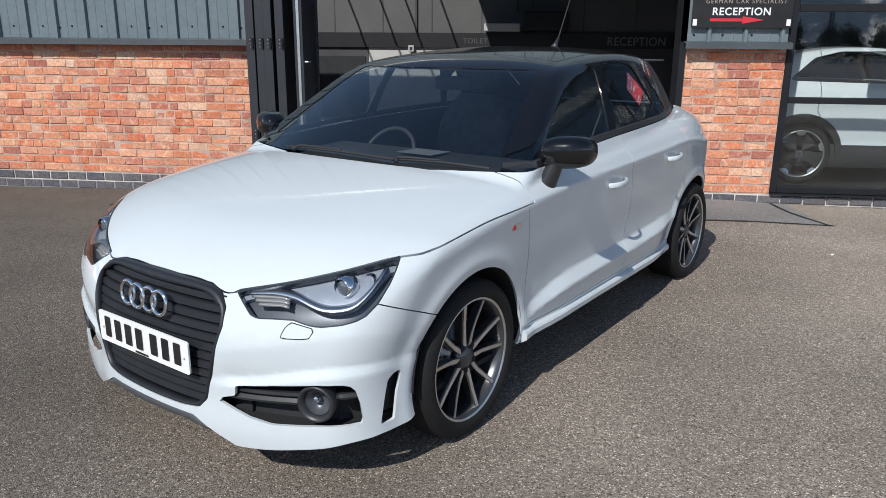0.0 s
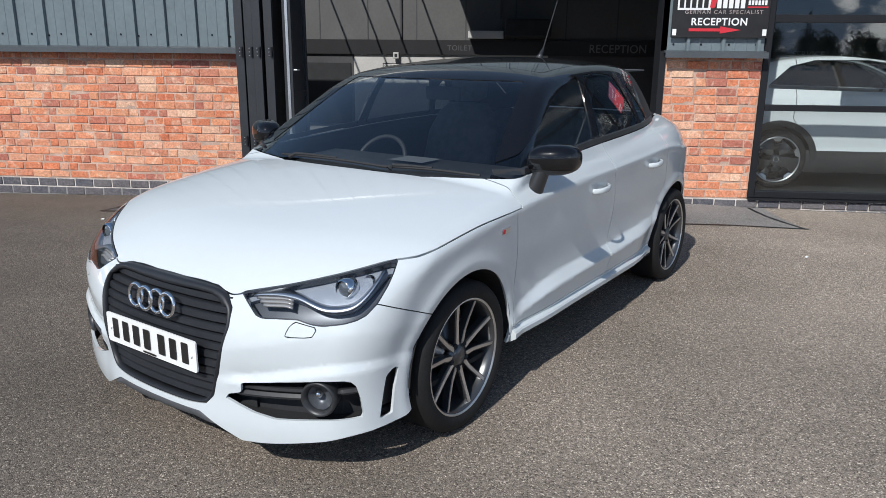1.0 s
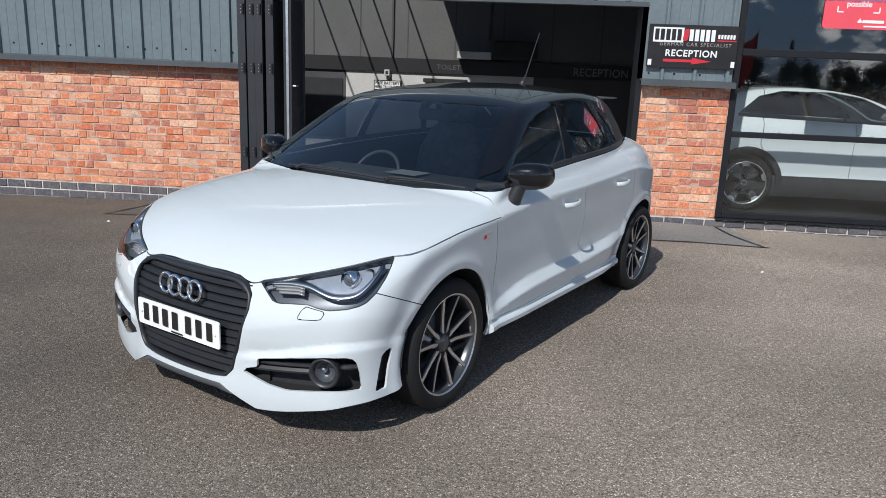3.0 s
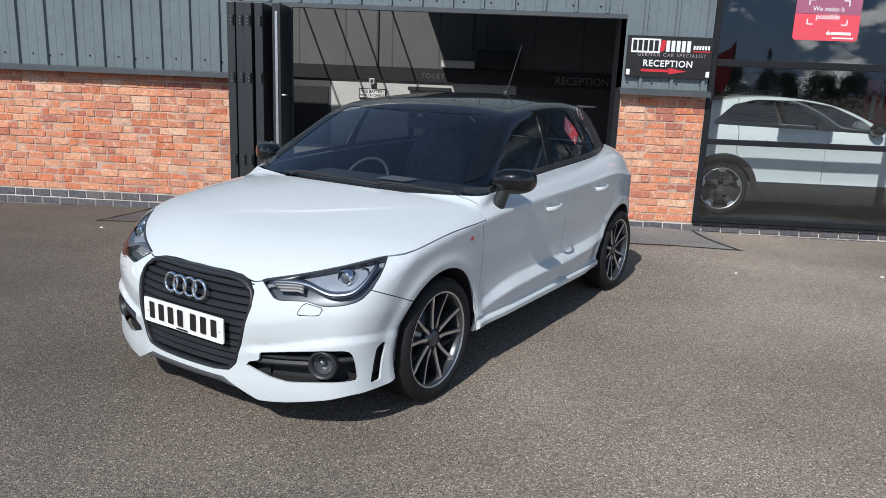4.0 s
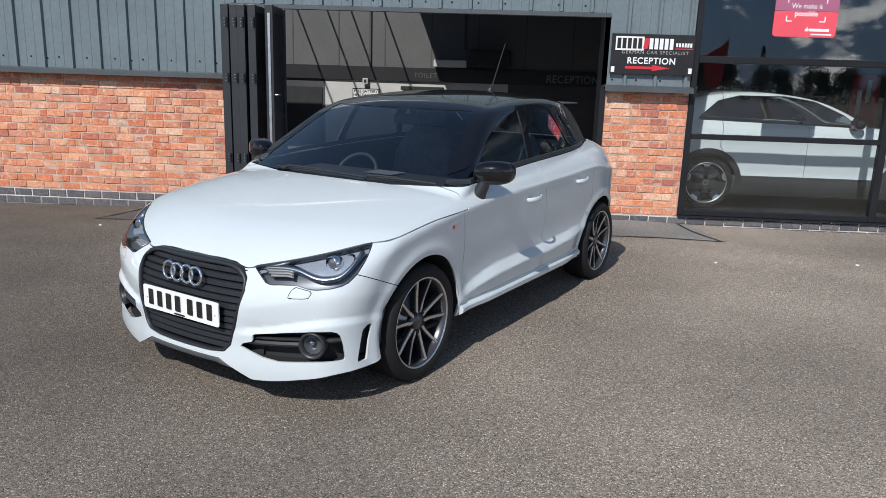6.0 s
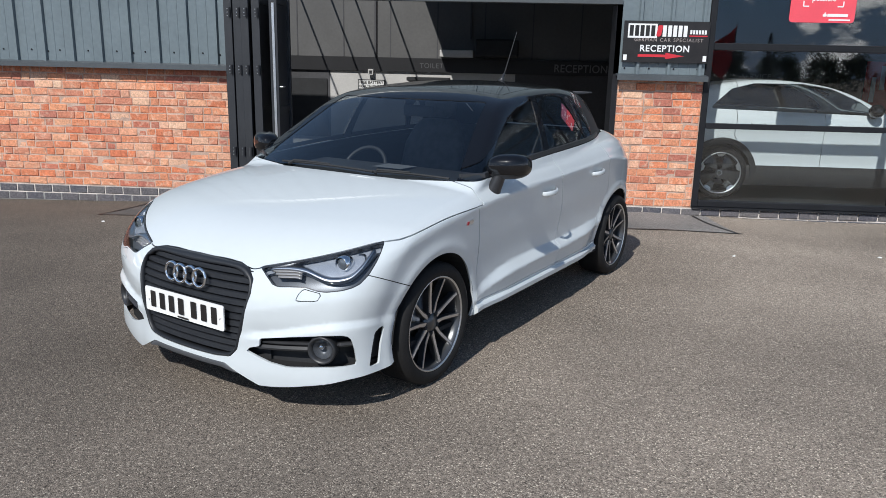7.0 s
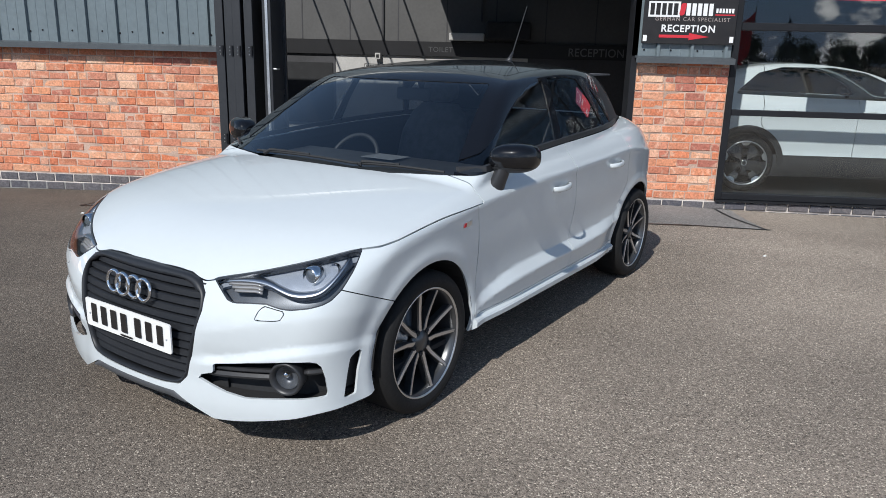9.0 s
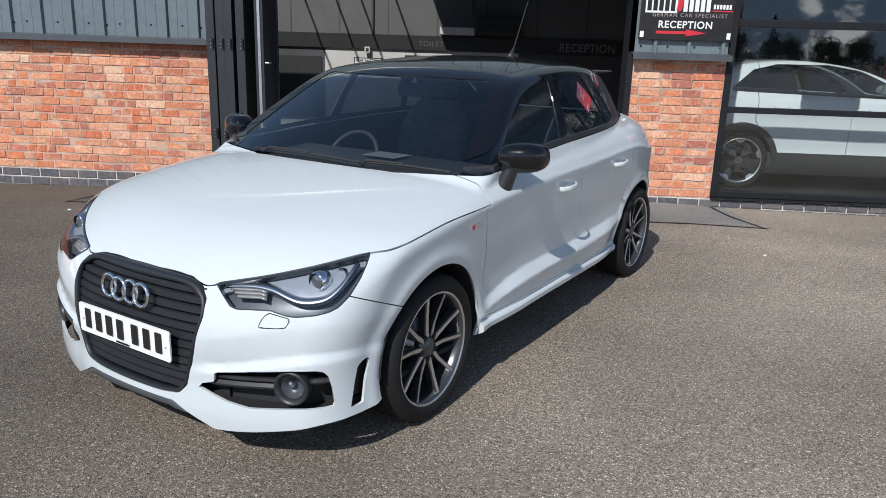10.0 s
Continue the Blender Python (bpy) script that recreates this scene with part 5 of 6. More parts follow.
# ---- wheels ----
def build_wheel(spokes="twin"):
    """A wheel about the origin whose outer face looks along +x."""
    hub = empty("wheel", Matrix.Identity(4))
    tyre = lathe([(-0.095, 0.233), (-0.108, 0.250), (-0.107, 0.270), (-0.096, 0.292), (-0.080, 0.300), (-0.04, 0.302), (0.0, 0.302), (0.04, 0.302), (0.080, 0.300), (0.097, 0.291), (0.107, 0.270), (0.108, 0.252), (0.101, 0.238), (0.096, 0.2325), (0.080, 0.228), (-0.080, 0.228), (-0.095, 0.233)], 72)
    part("tyre", tyre, RUBBER, hub, "black low-profile tyre", True)
    rim = lathe([(-0.09, 0.222), (-0.085, 0.205), (0.02, 0.196), (0.070, 0.203), (0.092, 0.212), (0.098, 0.2205), (0.0945, 0.2245), (0.091, 0.222)], 72)
    rim_ob = part("rim", rim, RIM_DARK, hub, "dark grey alloy rim with machined spokes", True)
    rim_ob.scale = (1, 1.055, 1.055)
    part("rim_edge", lathe([(0.0925, 0.2135), (0.0985, 0.2175), (0.0985, 0.2215), (0.0955, 0.2238)], 72), RIM_CUT, rim_ob, "machined rim edge", True)
    for i in range(5):
        for sgn in (1, -1):
            def put(r, off, x):
                a = radians(72 * i + 90)
                c, s = math.cos(a), math.sin(a)
                off = sgn * off
                return (x, r * c - off * s, r * s + off * c)
            sides = ((0.045, 0.006, 0.030, 0.070), (0.09, 0.016, 0.036, 0.071), (0.14, 0.031, 0.050, 0.077), (0.19, 0.046, 0.064, 0.086), (0.214, 0.053, 0.073, 0.090))
            rows = [[put(r, a, x - 0.034), put(r, a - 0.001, x - 0.003), put(r, b + 0.001, x - 0.006), put(r, b, x - 0.036)] for r, a, b, x in sides]
            part("spoke", sweep(rows), RIM_DARK, rim_ob)
            rows = [[put(r, a + 0.0015, x - 0.006), put(r, a + 0.0015, x - 0.0005), put(r, (a + 0.78 * (b - a)), x - 0.002), put(r, (a + 0.78 * (b - a)), x - 0.008)] for r, a, b, x in sides]
            part("spoke_face", sweep(rows), RIM_CUT, rim_ob)
    part("hub_cap", lathe([(0.04, 0.050), (0.066, 0.048), (0.070, 0.034), (0.074, 0.031), (0.075, 0.0005)], 36), RIM_DARK, rim_ob, "", True)
    for i in range(5):
        a = radians(72 * i + 54)
        bm = lathe([(0.050, 0.012), (0.071, 0.011), (0.073, 0.008), (0.066, 0.0005)], 10)
        bm.transform(Matrix.Translation((0, 0.050 * math.cos(a), 0.050 * math.sin(a))))
        part("wheel_bolt", bm, MATT_BLACK, rim_ob)
    part("brake_disc", lathe([(-0.01, 0.145), (0.012, 0.145), (0.012, 0.07), (0.03, 0.065), (0.03, 0.001)], 40), DISC, hub, "", True)
    bm = lathe([(-0.05, 0.215), (-0.05, 0.001)], 40)
    part("wheel_back", bm, SHADOW_GAP, hub)
    return hub


first = build_wheel()
first.parent = car
first.matrix_local = pose(TRACK, 0, WHEEL_R, -6)
for x, y, turn, rz in ((TRACK, AXLE, 17, 0), (-TRACK, 0, 25, 180), (-TRACK, AXLE, 50, 180)):
    copy_thing(first, pose(x, y, WHEEL_R, 0, 0, rz) @ pose(0, 0, 0, turn))
# ---- folding door stack ----
leaf_group = "folded door leaves"


def door_leaf(x, turn, depth, label, edge=False):
    """One leaf standing nearly square to the wall: frame, panel and hinges."""
    m = pose(x, WALL - 0.03, 0, 0, 0, turn)
    ob = empty("folding_door_leaf", m, label, "door", leaf_group)
    z0, z1 = -0.105, LINTEL - 0.03
    for y0, y1 in ((-depth, -depth + 0.055), (-0.055, 0.0)):
        box("stile", -0.043, 0.043, y0, y1, z0, z1, DOOR_DARK, ob, bevel=0.005)
    for a, b in ((z0, z0 + 0.12), (0.98, 1.04), (z1 - 0.08, z1)):
        box("rail", -0.024, 0.024, -depth + 0.057, -0.057, a, b, DOOR_DARK, ob)
    box("panel", -0.012, 0.012, -depth + 0.057, -0.057, z0 + 0.122, z1 - 0.082, DOOR_DARK, ob)
    if edge:
        box("edge_strip", -0.012, 0.014, -depth - 0.010, -depth - 0.001, 0.30, 2.12, ALU, ob, "bright aluminium edge strip")
        box("lock_case", 0.027, 0.034, -depth + 0.01, -depth + 0.05, 1.10, 1.34, FRAME, ob)
        part("lever_handle", tube([(0.03, -depth + 0.03, 1.26), (0.075, -depth + 0.03, 1.26), (0.075, -depth + 0.13, 1.26)], 0.008, 8), ALU, ob, "aluminium lever handle")
    else:
        for z in (0.55, 1.43, 2.02):
            bm = tube([(0.026, -depth - 0.006, z - 0.05), (0.026, -depth - 0.006, z + 0.05)], 0.011, 8)
            h = part("hinge", bm, FRAME, ob)
            for dz in (-0.035, 0.0, 0.035):
                bm = bmesh.new()
                bmesh.ops.create_cone(bm, cap_ends=True, segments=8, radius1=0.006, radius2=0.004, depth=0.006, matrix=pose(0.0, -depth - 0.003, z + dz, 90))
                part("hinge_screw", bm, ALU, h)
    return ob


for i, x in enumerate((-2.735, -2.645, -2.545, -2.440)):
    door_leaf(x, (0, 1.0, -1.0, 0.5)[i], 0.56, "dark grey folding door leaf, folded back in a stack")
last = door_leaf(-2.255, 2.0, 0.60, "dark folding door leaf with a bright aluminium edge", True)
notice = part("paper_notice", plate([(0, 0), (0.16, 0.02), (0.21, -0.24), (0.02, -0.27)], 0.002, lambda u, v, d: (-2.255 + d + 0.03 * u, 7.30 + u, 1.47 + v)), PAPER)
tagged(notice, "curled white paper notice taped to the door leaf", "notice")

# ---- workshop things ----
T_BACK = BACK - 0.062
lettering("reception_letters", "RECEPTION", 0.235, LETTER, Matrix.Translation((2.03, T_BACK, 1.525)) @ pose(0, 0, 0, 90), None, 0.92, 0.002, 1.05)
tagged(bpy.data.objects["reception_letters"], "grey wall letters reading RECEPTION on the black band", "sign")
lettering("toilet_letters", "TOILET", 0.15, LETTER_DIM, Matrix.Translation((-1.27, T_BACK, 1.525)) @ pose(0, 0, 0, 90), None, 1.0, 0.0, 1.1)
tagged(bpy.data.objects["toilet_letters"], "faint grey wall letters reading TOILET", "sign")
board = box("notice_board", -2.93, -2.32, BACK - 0.045, BACK - 0.002, 0.98, 1.20, FRAME)
tagged(board, "framed wall notice about free battery checks", "notice")
box("notice_face", -2.91, -2.34, BACK - 0.050, BACK - 0.046, 1.0, 1.18, PAPER, board, "pale notice sheet")
lettering("notice_line", "FREE BATTERY", 0.088, BLACK_PRINT, Matrix.Translation((-2.625, BACK - 0.052, 1.135)) @ pose(0, 0, 0, 90), board, 0.95, 0.002)
lettering("notice_line", "HEALTH CHECK", 0.082, BLACK_PRINT, Matrix.Translation((-2.625, BACK - 0.052, 1.05)) @ pose(0, 0, 0, 90), board, 0.95, 0.002)
bx = box("alarm_box", -2.69, -2.57, BACK - 0.12, BACK - 0.062, 1.30, 1.43, BLOCK_WALL, bevel=0.01)
tagged(bx, "small grey wall box with a dark lens", "box")
box("lens", -2.66, -2.60, BACK - 0.124, BACK - 0.121, 1.33, 1.40, MATT_BLACK, bx)
# no real opening: the dark inside is a flat black sheet on the wall
dr = box("dark_doorway", -5.4, -3.64, BACK - 0.03, BACK - 0.002, -0.1, 1.20, MATT_BLACK)
tagged(dr, "flat black sheet standing for the unlit opening of an inner roller door", "doorway", kind="structure")
lb = box("wall_shelf", -1.80, -0.85, BACK - 0.30, BACK - 0.002, 1.20, 1.28, MATT_BLACK, bevel=0.01)
tagged(lb, "dark wall shelf below the band", "shelf")
hb = box("heater_unit", -0.30, 0.63, BACK - 0.6, BACK - 0.002, 1.745, 2.11, MATT_BLACK, bevel=0.04)
tagged(hb, "black box-shaped heater hung on the upper wall", "heater")
pb = box("duct_box", -1.07, -0.34, BACK - 0.4, BACK - 0.002, 1.72, 1.875, BLOCK_WALL, bevel=0.02)
tagged(pb, "pale duct box on the upper wall", "duct")
for x in (-2.53, -0.41):
    post = box("wall_post", x - 0.02, x + 0.02, BACK - 0.06, BACK - 0.002, 1.70 if x < -1 else 2.12, 4.0, DARK_WALL)
    tagged(post, "slim dark steel post on the back wall", "post", kind="structure")

# ---- shop window ----
def bar(name, x0, x1, z0, z1, parent, y0=WALL - 0.01, y1=WALL + 0.07):
    return box(name, x0, x1, y0, y1, z0, z1, FRAME, parent, bevel=0.006)


window = empty("window_1", Matrix.Identity(4), "black framed shop window with horizontal transoms", "window", kind="structure")
bar("frame_post", 2.452, 2.520, 0.0, 4.2, window)
bar("frame_post", 4.655, 4.735, 0.0, 4.2, window)
bar("frame_post", 6.85, 6.93, 0.0, 4.2, window)
for a, b in ((2.522, 4.653), (4.737, 6.848)):
    for z0, z1 in ((0.0, 0.07), (0.895, 0.955), (1.755, 1.83), (3.3, 3.37)):
        bar("transom", a, b, z0, z1, window)
    for z0, z1 in ((0.072, 0.893), (0.957, 1.753), (1.832, 3.298), (3.372, 4.2)):
        p = box("pane", a, b, WALL + 0.028, WALL + 0.036, z0, z1, SHOP_PANE, window)
        p.visible_shadow = False
box("window_sill", 2.455, 6.93, WALL - 0.045, WALL + 0.10, -0.02, -0.002, FRAME, window)
tagged(box("wall_far_east", 6.935, 14, WALL, WALL + 0.3, -0.3, 4.2, STEEL), "blue-grey clad wall beyond the shop window", "wall", kind="structure")

# coral finance sticker inside the upper pane
sticker = empty("window_sticker", pose(3.640, WALL + 0.020, 2.292, 0, 0, 0), "coral and mauve finance sticker on the shop window", "sticker")
W, H = 0.690, 0.455
part("lower_field", plate([(u, v) for u, v in rounded(W, H, 0.04) if v < 0] + [(W / 2, 0.046), (-W / 2, 0.046)], 0.003, lambda u, v, d: (u, d, v)), PINK_PRINT, sticker, "coral field")
part("upper_field", plate([(u, v) for u, v in rounded(W, H, 0.04) if v > 0] + [(-W / 2, 0.050), (W / 2, 0.050)], 0.003, lambda u, v, d: (u, d, v)), MAUVE_PRINT, sticker, "mauve field")
for sx in (-1, 1):
    for sz in (-1, 1):
        bm = bmesh.new()
        cx, cz = sx * 0.21, 0.065 + sz * 0.125
        add_box(bm, min(cx, cx - sx * 0.06), max(cx, cx - sx * 0.06), -0.004, -0.001, cz - 0.006, cz + 0.006)
        add_box(bm, cx - 0.006, cx + 0.006, -0.0045, -0.0015, min(cz, cz - sz * 0.055), max(cz, cz - sz * 0.055))
        part("corner_mark", bm, WHITE_PRINT, sticker)
lettering("slogan", "We make it", 0.074, WHITE_PRINT, Matrix.Translation((0.0, -0.003, 0.10)) @ pose(0, 0, 0, 90), sticker, 0.95)
lettering("slogan", "possible", 0.078, WHITE_PRINT, Matrix.Translation((0.0, -0.003, 0.02)) @ pose(0, 0, 0, 90), sticker, 1.0, 0.0012)
box("word_bar", 0.055, 0.27, -0.004, -0.001, -0.165, -0.135, WHITE_PRINT, sticker)
box("word_bar", 0.075, 0.30, -0.004, -0.001, -0.205, -0.190, WHITE_PRINT, sticker)
part("flame_mark", plate([(0.01, -0.165), (0.045, -0.165), (0.05, -0.145), (0.035, -0.135), (0.03, -0.115), (0.02, -0.135), (0.005, -0.145)], 0.003, lambda u, v, d: (u, -0.004 + d, v)), WHITE_PRINT, sticker)

# ---- reception sign ----
SX0, SX1, SZ0, SZ1, SY = 1.515, 2.440, 1.605, 2.045, WALL - 0.076
sign = box("reception_sign", SX0, SX1, SY, SY + 0.012, SZ0, SZ1, BLACK_PRINT, bevel=0.002)
tagged(sign, "black hoarding with white RECEPTION lettering and red arrow", "sign")
box("name_panel", SX0 + 0.045, SX0 + 0.36, SY - 0.003, SY, 1.865, 2.015, WHITE_PRINT, sign, "cream block behind the trade name")
for i in range(5):
    x = SX0 + 0.062 + 0.058 * i
    box("name_bar", x, x + 0.042, SY - 0.0055, SY - 0.0035, 1.885, 1.998, BLACK_PRINT, sign)
part("name_mark", plate(rounded(0.052, 0.12, 0.02), 0.003, lambda u, v, d: (SX0 + 0.385 + u + 0.15 * v, SY - 0.005 + d, 1.942 + v)), RED_PRINT, sign)
for i in range(5):
    x = SX0 + 0.42 + 0.056 * i
    box("name_bar", x, x + 0.040, SY - 0.0035, SY - 0.0005, 1.882, 2.0, WHITE_PRINT, sign)
for i in range(6):
    x = SX0 + 0.715 + 0.031 * i
    box("name_bar", x, x + 0.021, SY - 0.0035, SY - 0.0005, 1.912, 1.955, WHITE_PRINT, sign)
box("underline", SX0 + 0.71, SX0 + 0.905, SY - 0.0035, SY - 0.0005, 1.887, 1.899, RED_PRINT, sign)
lettering("sign_lettering", "GERMAN CAR SPECIALIST", 0.052, material("faded_print", (0.42, 0.36, 0.34), 0.5, vary=0.2), Matrix.Translation((SX0 + 0.49, SY - 0.002, 1.845)) @ pose(0, 0, 0, 90), sign, 1.0, 0.0, 1.28)
lettering("sign_lettering", "RECEPTION", 0.096, WHITE_PRINT, Matrix.Translation((SX0 + 0.455, SY - 0.002, 1.752)) @ pose(0, 0, 0, 90), sign, 0.98, 0.002, 1.12)
part("red_arrow", plate([(0, -0.014), (0.30, -0.014), (0.30, -0.034), (0.50, 0.0), (0.30, 0.034), (0.30, 0.014), (0, 0.014)], 0.003, lambda u, v, d: (SX0 + 0.17 + u, SY - 0.0035 + d, 1.678 + v)), RED_PRINT, sign, "red arrow")
for x in (SX0 + 0.012, SX1 - 0.05):
    box("cable_tie", x, x + 0.038, SY - 0.005, SY - 0.001, 1.625, 1.685, WHITE_PRINT, sign)

# ---- white car in the showroom ----
SUV = pose(5.83, 9.90, -0.12, 0, 0, 90)
suv = empty("showroom_car", SUV, "white crossover car parked behind the shop window", "car")
suv_plan = ease((-0.95, 0.78), (-0.6, 0.87), (0.0, 0.905), (1.3, 0.905), (2.6, 0.905), (3.1, 0.87), (3.5, 0.80))
suv_roof = ease((0.3, 1.02), (0.9, 1.36), (1.3, 1.49), (1.8, 1.56), (2.3, 1.565), (2.8, 1.50), (3.1, 1.43), (3.4, 1.34))
suv_hood = ease((-1.0, 0.85), (-0.8, 0.98), (-0.4, 1.06), (0.4, 1.13), (1.0, 1.16), (3.5, 1.17))
suv_tuck = ease((-0.9, 0.08), (-0.75, 0.01), (-0.62, 0.0), (-0.5, 0.03), (-0.35, 0.025), (-0.05, 0.012), (0.0, 0.0), (0.05, 0.012), (0.15, 0.06), (0.3, 0.3))


def suv_field(x, y, z):
    ax = np.abs(x)
    low = smax(smax(ax - (suv_plan(y) - suv_tuck(z - 0.98)), (z - suv_hood(y)) * 0.95, 0.08), smax(-0.87 + 0.3 * ax ** 2.2 - y, y - 3.42 + 0.2 * ax ** 2.5, 0.01), 0.15)
    zc = np.maximum(z, 1.05)
    side = (ax - (0.84 - 0.5 * (zc - 1.1))) * 0.88
    cab = smax(smax(side, smax(((z - 1.12) - 0.60 * (y - 0.42 - 0.15 * ax ** 2)) * 0.85, z - suv_roof(y) + 0.05 * ax ** 2, 0.12), 0.06), (y - 3.38 + 0.9 * (z - 1.2)) * 0.75, 0.08)
    return smin(low, smax(cab, 1.0 - z, 0.02), 0.03)


sk2 = Skin(suv_field, (-1.0, -1.0, 0.18), (1.0, 3.6, 1.72), 0.034)
SUV_BASE = 2.70
_, T2 = sk2.cut(sk2.T, lambda x, y, z: z - 0.465)
cladding_t, body_t = sk2.T[:0], T2
for ya in (0.0, SUV_BASE):
    near, away = sk2.where(body_t, lambda x, y, z: (np.abs(x) > 0.5) & (np.abs(y - ya) < 0.62) & (z < 1.0))
    _, near = sk2.cut(near, lambda x, y, z: np.hypot(y - ya, z - 0.355) - 0.455)
    body_t = np.concatenate([near, away])
dlo, body_t = sk2.cut(body_t, lambda x, y, z: np.maximum(polygon_distance(y, z, [(0.80, 1.155), (0.97, 1.28), (1.32, 1.44), (1.69, 1.495), (2.3, 1.49), (2.58, 1.42), (2.84, 1.20)], 0.02), 0.4 - np.abs(x)))
shield, body_t = sk2.cut(body_t, lambda x, y, z: np.maximum(polygon_distance(x, z, [(-0.62, 1.15), (0.62, 1.15), (0.52, 1.50), (-0.52, 1.50)], 0.03), y - 1.6))
doors, body_t = sk2.seam(body_t, lambda x, y, z: np.maximum(polygon_distance(y, z, [(0.42, 0.40), (1.42, 0.40), (1.42, 1.7), (0.5, 1.7)], 0.01), 0.5 - np.abs(x)), 0.004)
doors2, body_t = sk2.seam(body_t, lambda x, y, z: np.maximum(polygon_distance(y, z, [(1.43, 0.40), (2.25, 0.40), (2.55, 0.85), (2.50, 1.7), (1.43, 1.7)], 0.01), 0.5 - np.abs(x)), 0.004)
sk2.panel("body", body_t, PAINT, suv, "white painted body")
for t in (doors, doors2):
    for t2 in sk2.where(t, lambda x, y, z: x > 0):
        if len(t2):
            sk2.panel("door", t2, PAINT, suv)
for t2 in sk2.where(dlo, lambda x, y, z: x > 0):
    sk2.panel("side_window", t2, TINT, suv, "dark side glass", rim=0)
sk2.panel("windscreen", shield, TINT, suv, "dark windscreen", rim=0)
_, low_t = sk2.cut(sk2.T, lambda x, y, z: z - 0.20)
low_t, _ = sk2.cut(low_t, lambda x, y, z: z - 0.47)
sk2.panel("sill_cladding", low_t, MATT_BLACK, suv, "black plastic lower cladding", rim=0, inset=0.01)
for ya in (0.0, SUV_BASE):
    for side in (1, -1):
        bm = bmesh.new()
        arc = [(radians(a)) for a in range(-8, 189, 7)]
        for r0, r1, xo in ((0.385, 0.462, 0.912),):
            a = [bm.verts.new((side * xo, ya + r0 * math.cos(t), 0.355 + r0 * math.sin(t))) for t in arc]
            b = [bm.verts.new((side * (xo - 0.012), ya + r1 * math.cos(t), 0.355 + r1 * math.sin(t))) for t in arc]
            c = [bm.verts.new((side * 0.55, ya + r0 * math.cos(t), 0.355 + r0 * math.sin(t))) for t in arc]
            for i in range(len(arc) - 1):
                bm.faces.new((a[i], a[i + 1], b[i + 1], b[i]))
                bm.faces.new((a[i], a[i + 1], c[i + 1], c[i]))
            bm.faces.new(c)
        part("arch_trim", bm, MATT_BLACK, suv, "black plastic wheel arch trim")
sw = empty("wheel", Matrix.Identity(4))
part("tyre", lathe([(-0.1, 0.27), (-0.115, 0.30), (-0.105, 0.335), (-0.08, 0.352), (0.08, 0.352), (0.105, 0.335), (0.115, 0.30), (0.1, 0.27), (0.09, 0.26), (-0.09, 0.26)], 56), RUBBER, sw, "", True)
part("rim", lathe([(-0.09, 0.265), (0.0, 0.245), (0.085, 0.255), (0.104, 0.268), (0.100, 0.274)], 56), RIM_DARK, sw, "black alloy rim with polished edge", True)
part("rim_edge", lathe([(0.098, 0.258), (0.108, 0.264), (0.108, 0.272), (0.103, 0.275)], 56), RIM_CUT, sw, "", True)
part("wheel_disc", lathe([(0.03, 0.25), (0.05, 0.15), (0.075, 0.06), (0.085, 0.03), (0.085, 0.001)], 40), BLACK_PAINT, sw, "", True)
for i in range(5):
    a0 = radians(72 * i + 20)
    rows = []
    for r, w0, xx in ((0.05, 0.030, 0.088), (0.14, 0.034, 0.092), (0.21, 0.05, 0.10), (0.252, 0.066, 0.106)):
        ring4 = []
        for o, dx in ((-w0, -0.03), (-w0, 0.0), (w0, 0.0), (w0, -0.03)):
            ring4.append((xx + dx, r * math.cos(a0) - o * math.sin(a0), r * math.sin(a0) + o * math.cos(a0)))
        rows.append(ring4)
    part("spoke", sweep(rows), BLACK_PAINT, sw)
    rows = [[(xx + dx, r * math.cos(a0) - o * math.sin(a0), r * math.sin(a0) + o * math.cos(a0)) for o, dx in ((-w0, -0.002), (-w0 * 0.9, 0.002), (w0 * 0.9, 0.002), (w0, -0.002))] for r, w0, xx in ((0.218, 0.03, 0.102), (0.254, 0.062, 0.107))]
    part("spoke_tip", sweep(rows), RIM_CUT, sw)
part("hub_ring", lathe([(0.088, 0.024), (0.094, 0.028), (0.094, 0.034), (0.088, 0.036)], 24), CHROME, sw, "", True)
sw.parent = suv
sw.matrix_local = pose(-0.80, SUV_BASE, 0.352, 0, 0, 180)
for x, y, rz in ((0.80, SUV_BASE, 0), (-0.80, 0.0, 180), (0.80, 0.0, 0)):
    copy_thing(sw, pose(x, y, 0.352, 0, 0, rz))
for y in (0.98 + 0.35, 2.28):
    for side in (1, -1):
        part("door_handle", tube([(side * 0.905, y - 0.09, 1.0), (side * 0.935, y - 0.05, 1.002), (side * 0.935, y + 0.05, 1.004), (side * 0.905, y + 0.09, 1.005)], 0.013, 8), PAINT, suv, "", True)
for side in (1, -1):
    bm = bmesh.new()
    bmesh.ops.create_uvsphere(bm, u_segments=20, v_segments=12, radius=1, matrix=Matrix.Translation((side * 0.97, 0.86, 1.20)) @ Matrix.Diagonal((0.11, 0.09, 0.085, 1)))
    m = part("door_mirror", bm, BLACK_PAINT, suv, "black door mirror", True)
    part("mirror_stalk", tube([(side * 0.84, 0.84, 1.12), (side * 0.93, 0.86, 1.14)], 0.03, 8), MATT_BLACK, m)

# showroom furnishings dimly seen behind the glass
lettering("service_letters", "SERVICE", 0.155, LETTER, Matrix.Translation((5.50, SHOP_BACK - 0.004, 1.455)) @ pose(0, 0, 0, 90), None, 1.0, 0.002, 1.05)
tagged(bpy.data.objects["service_letters"], "grey wall letters reading SERVICE", "sign")

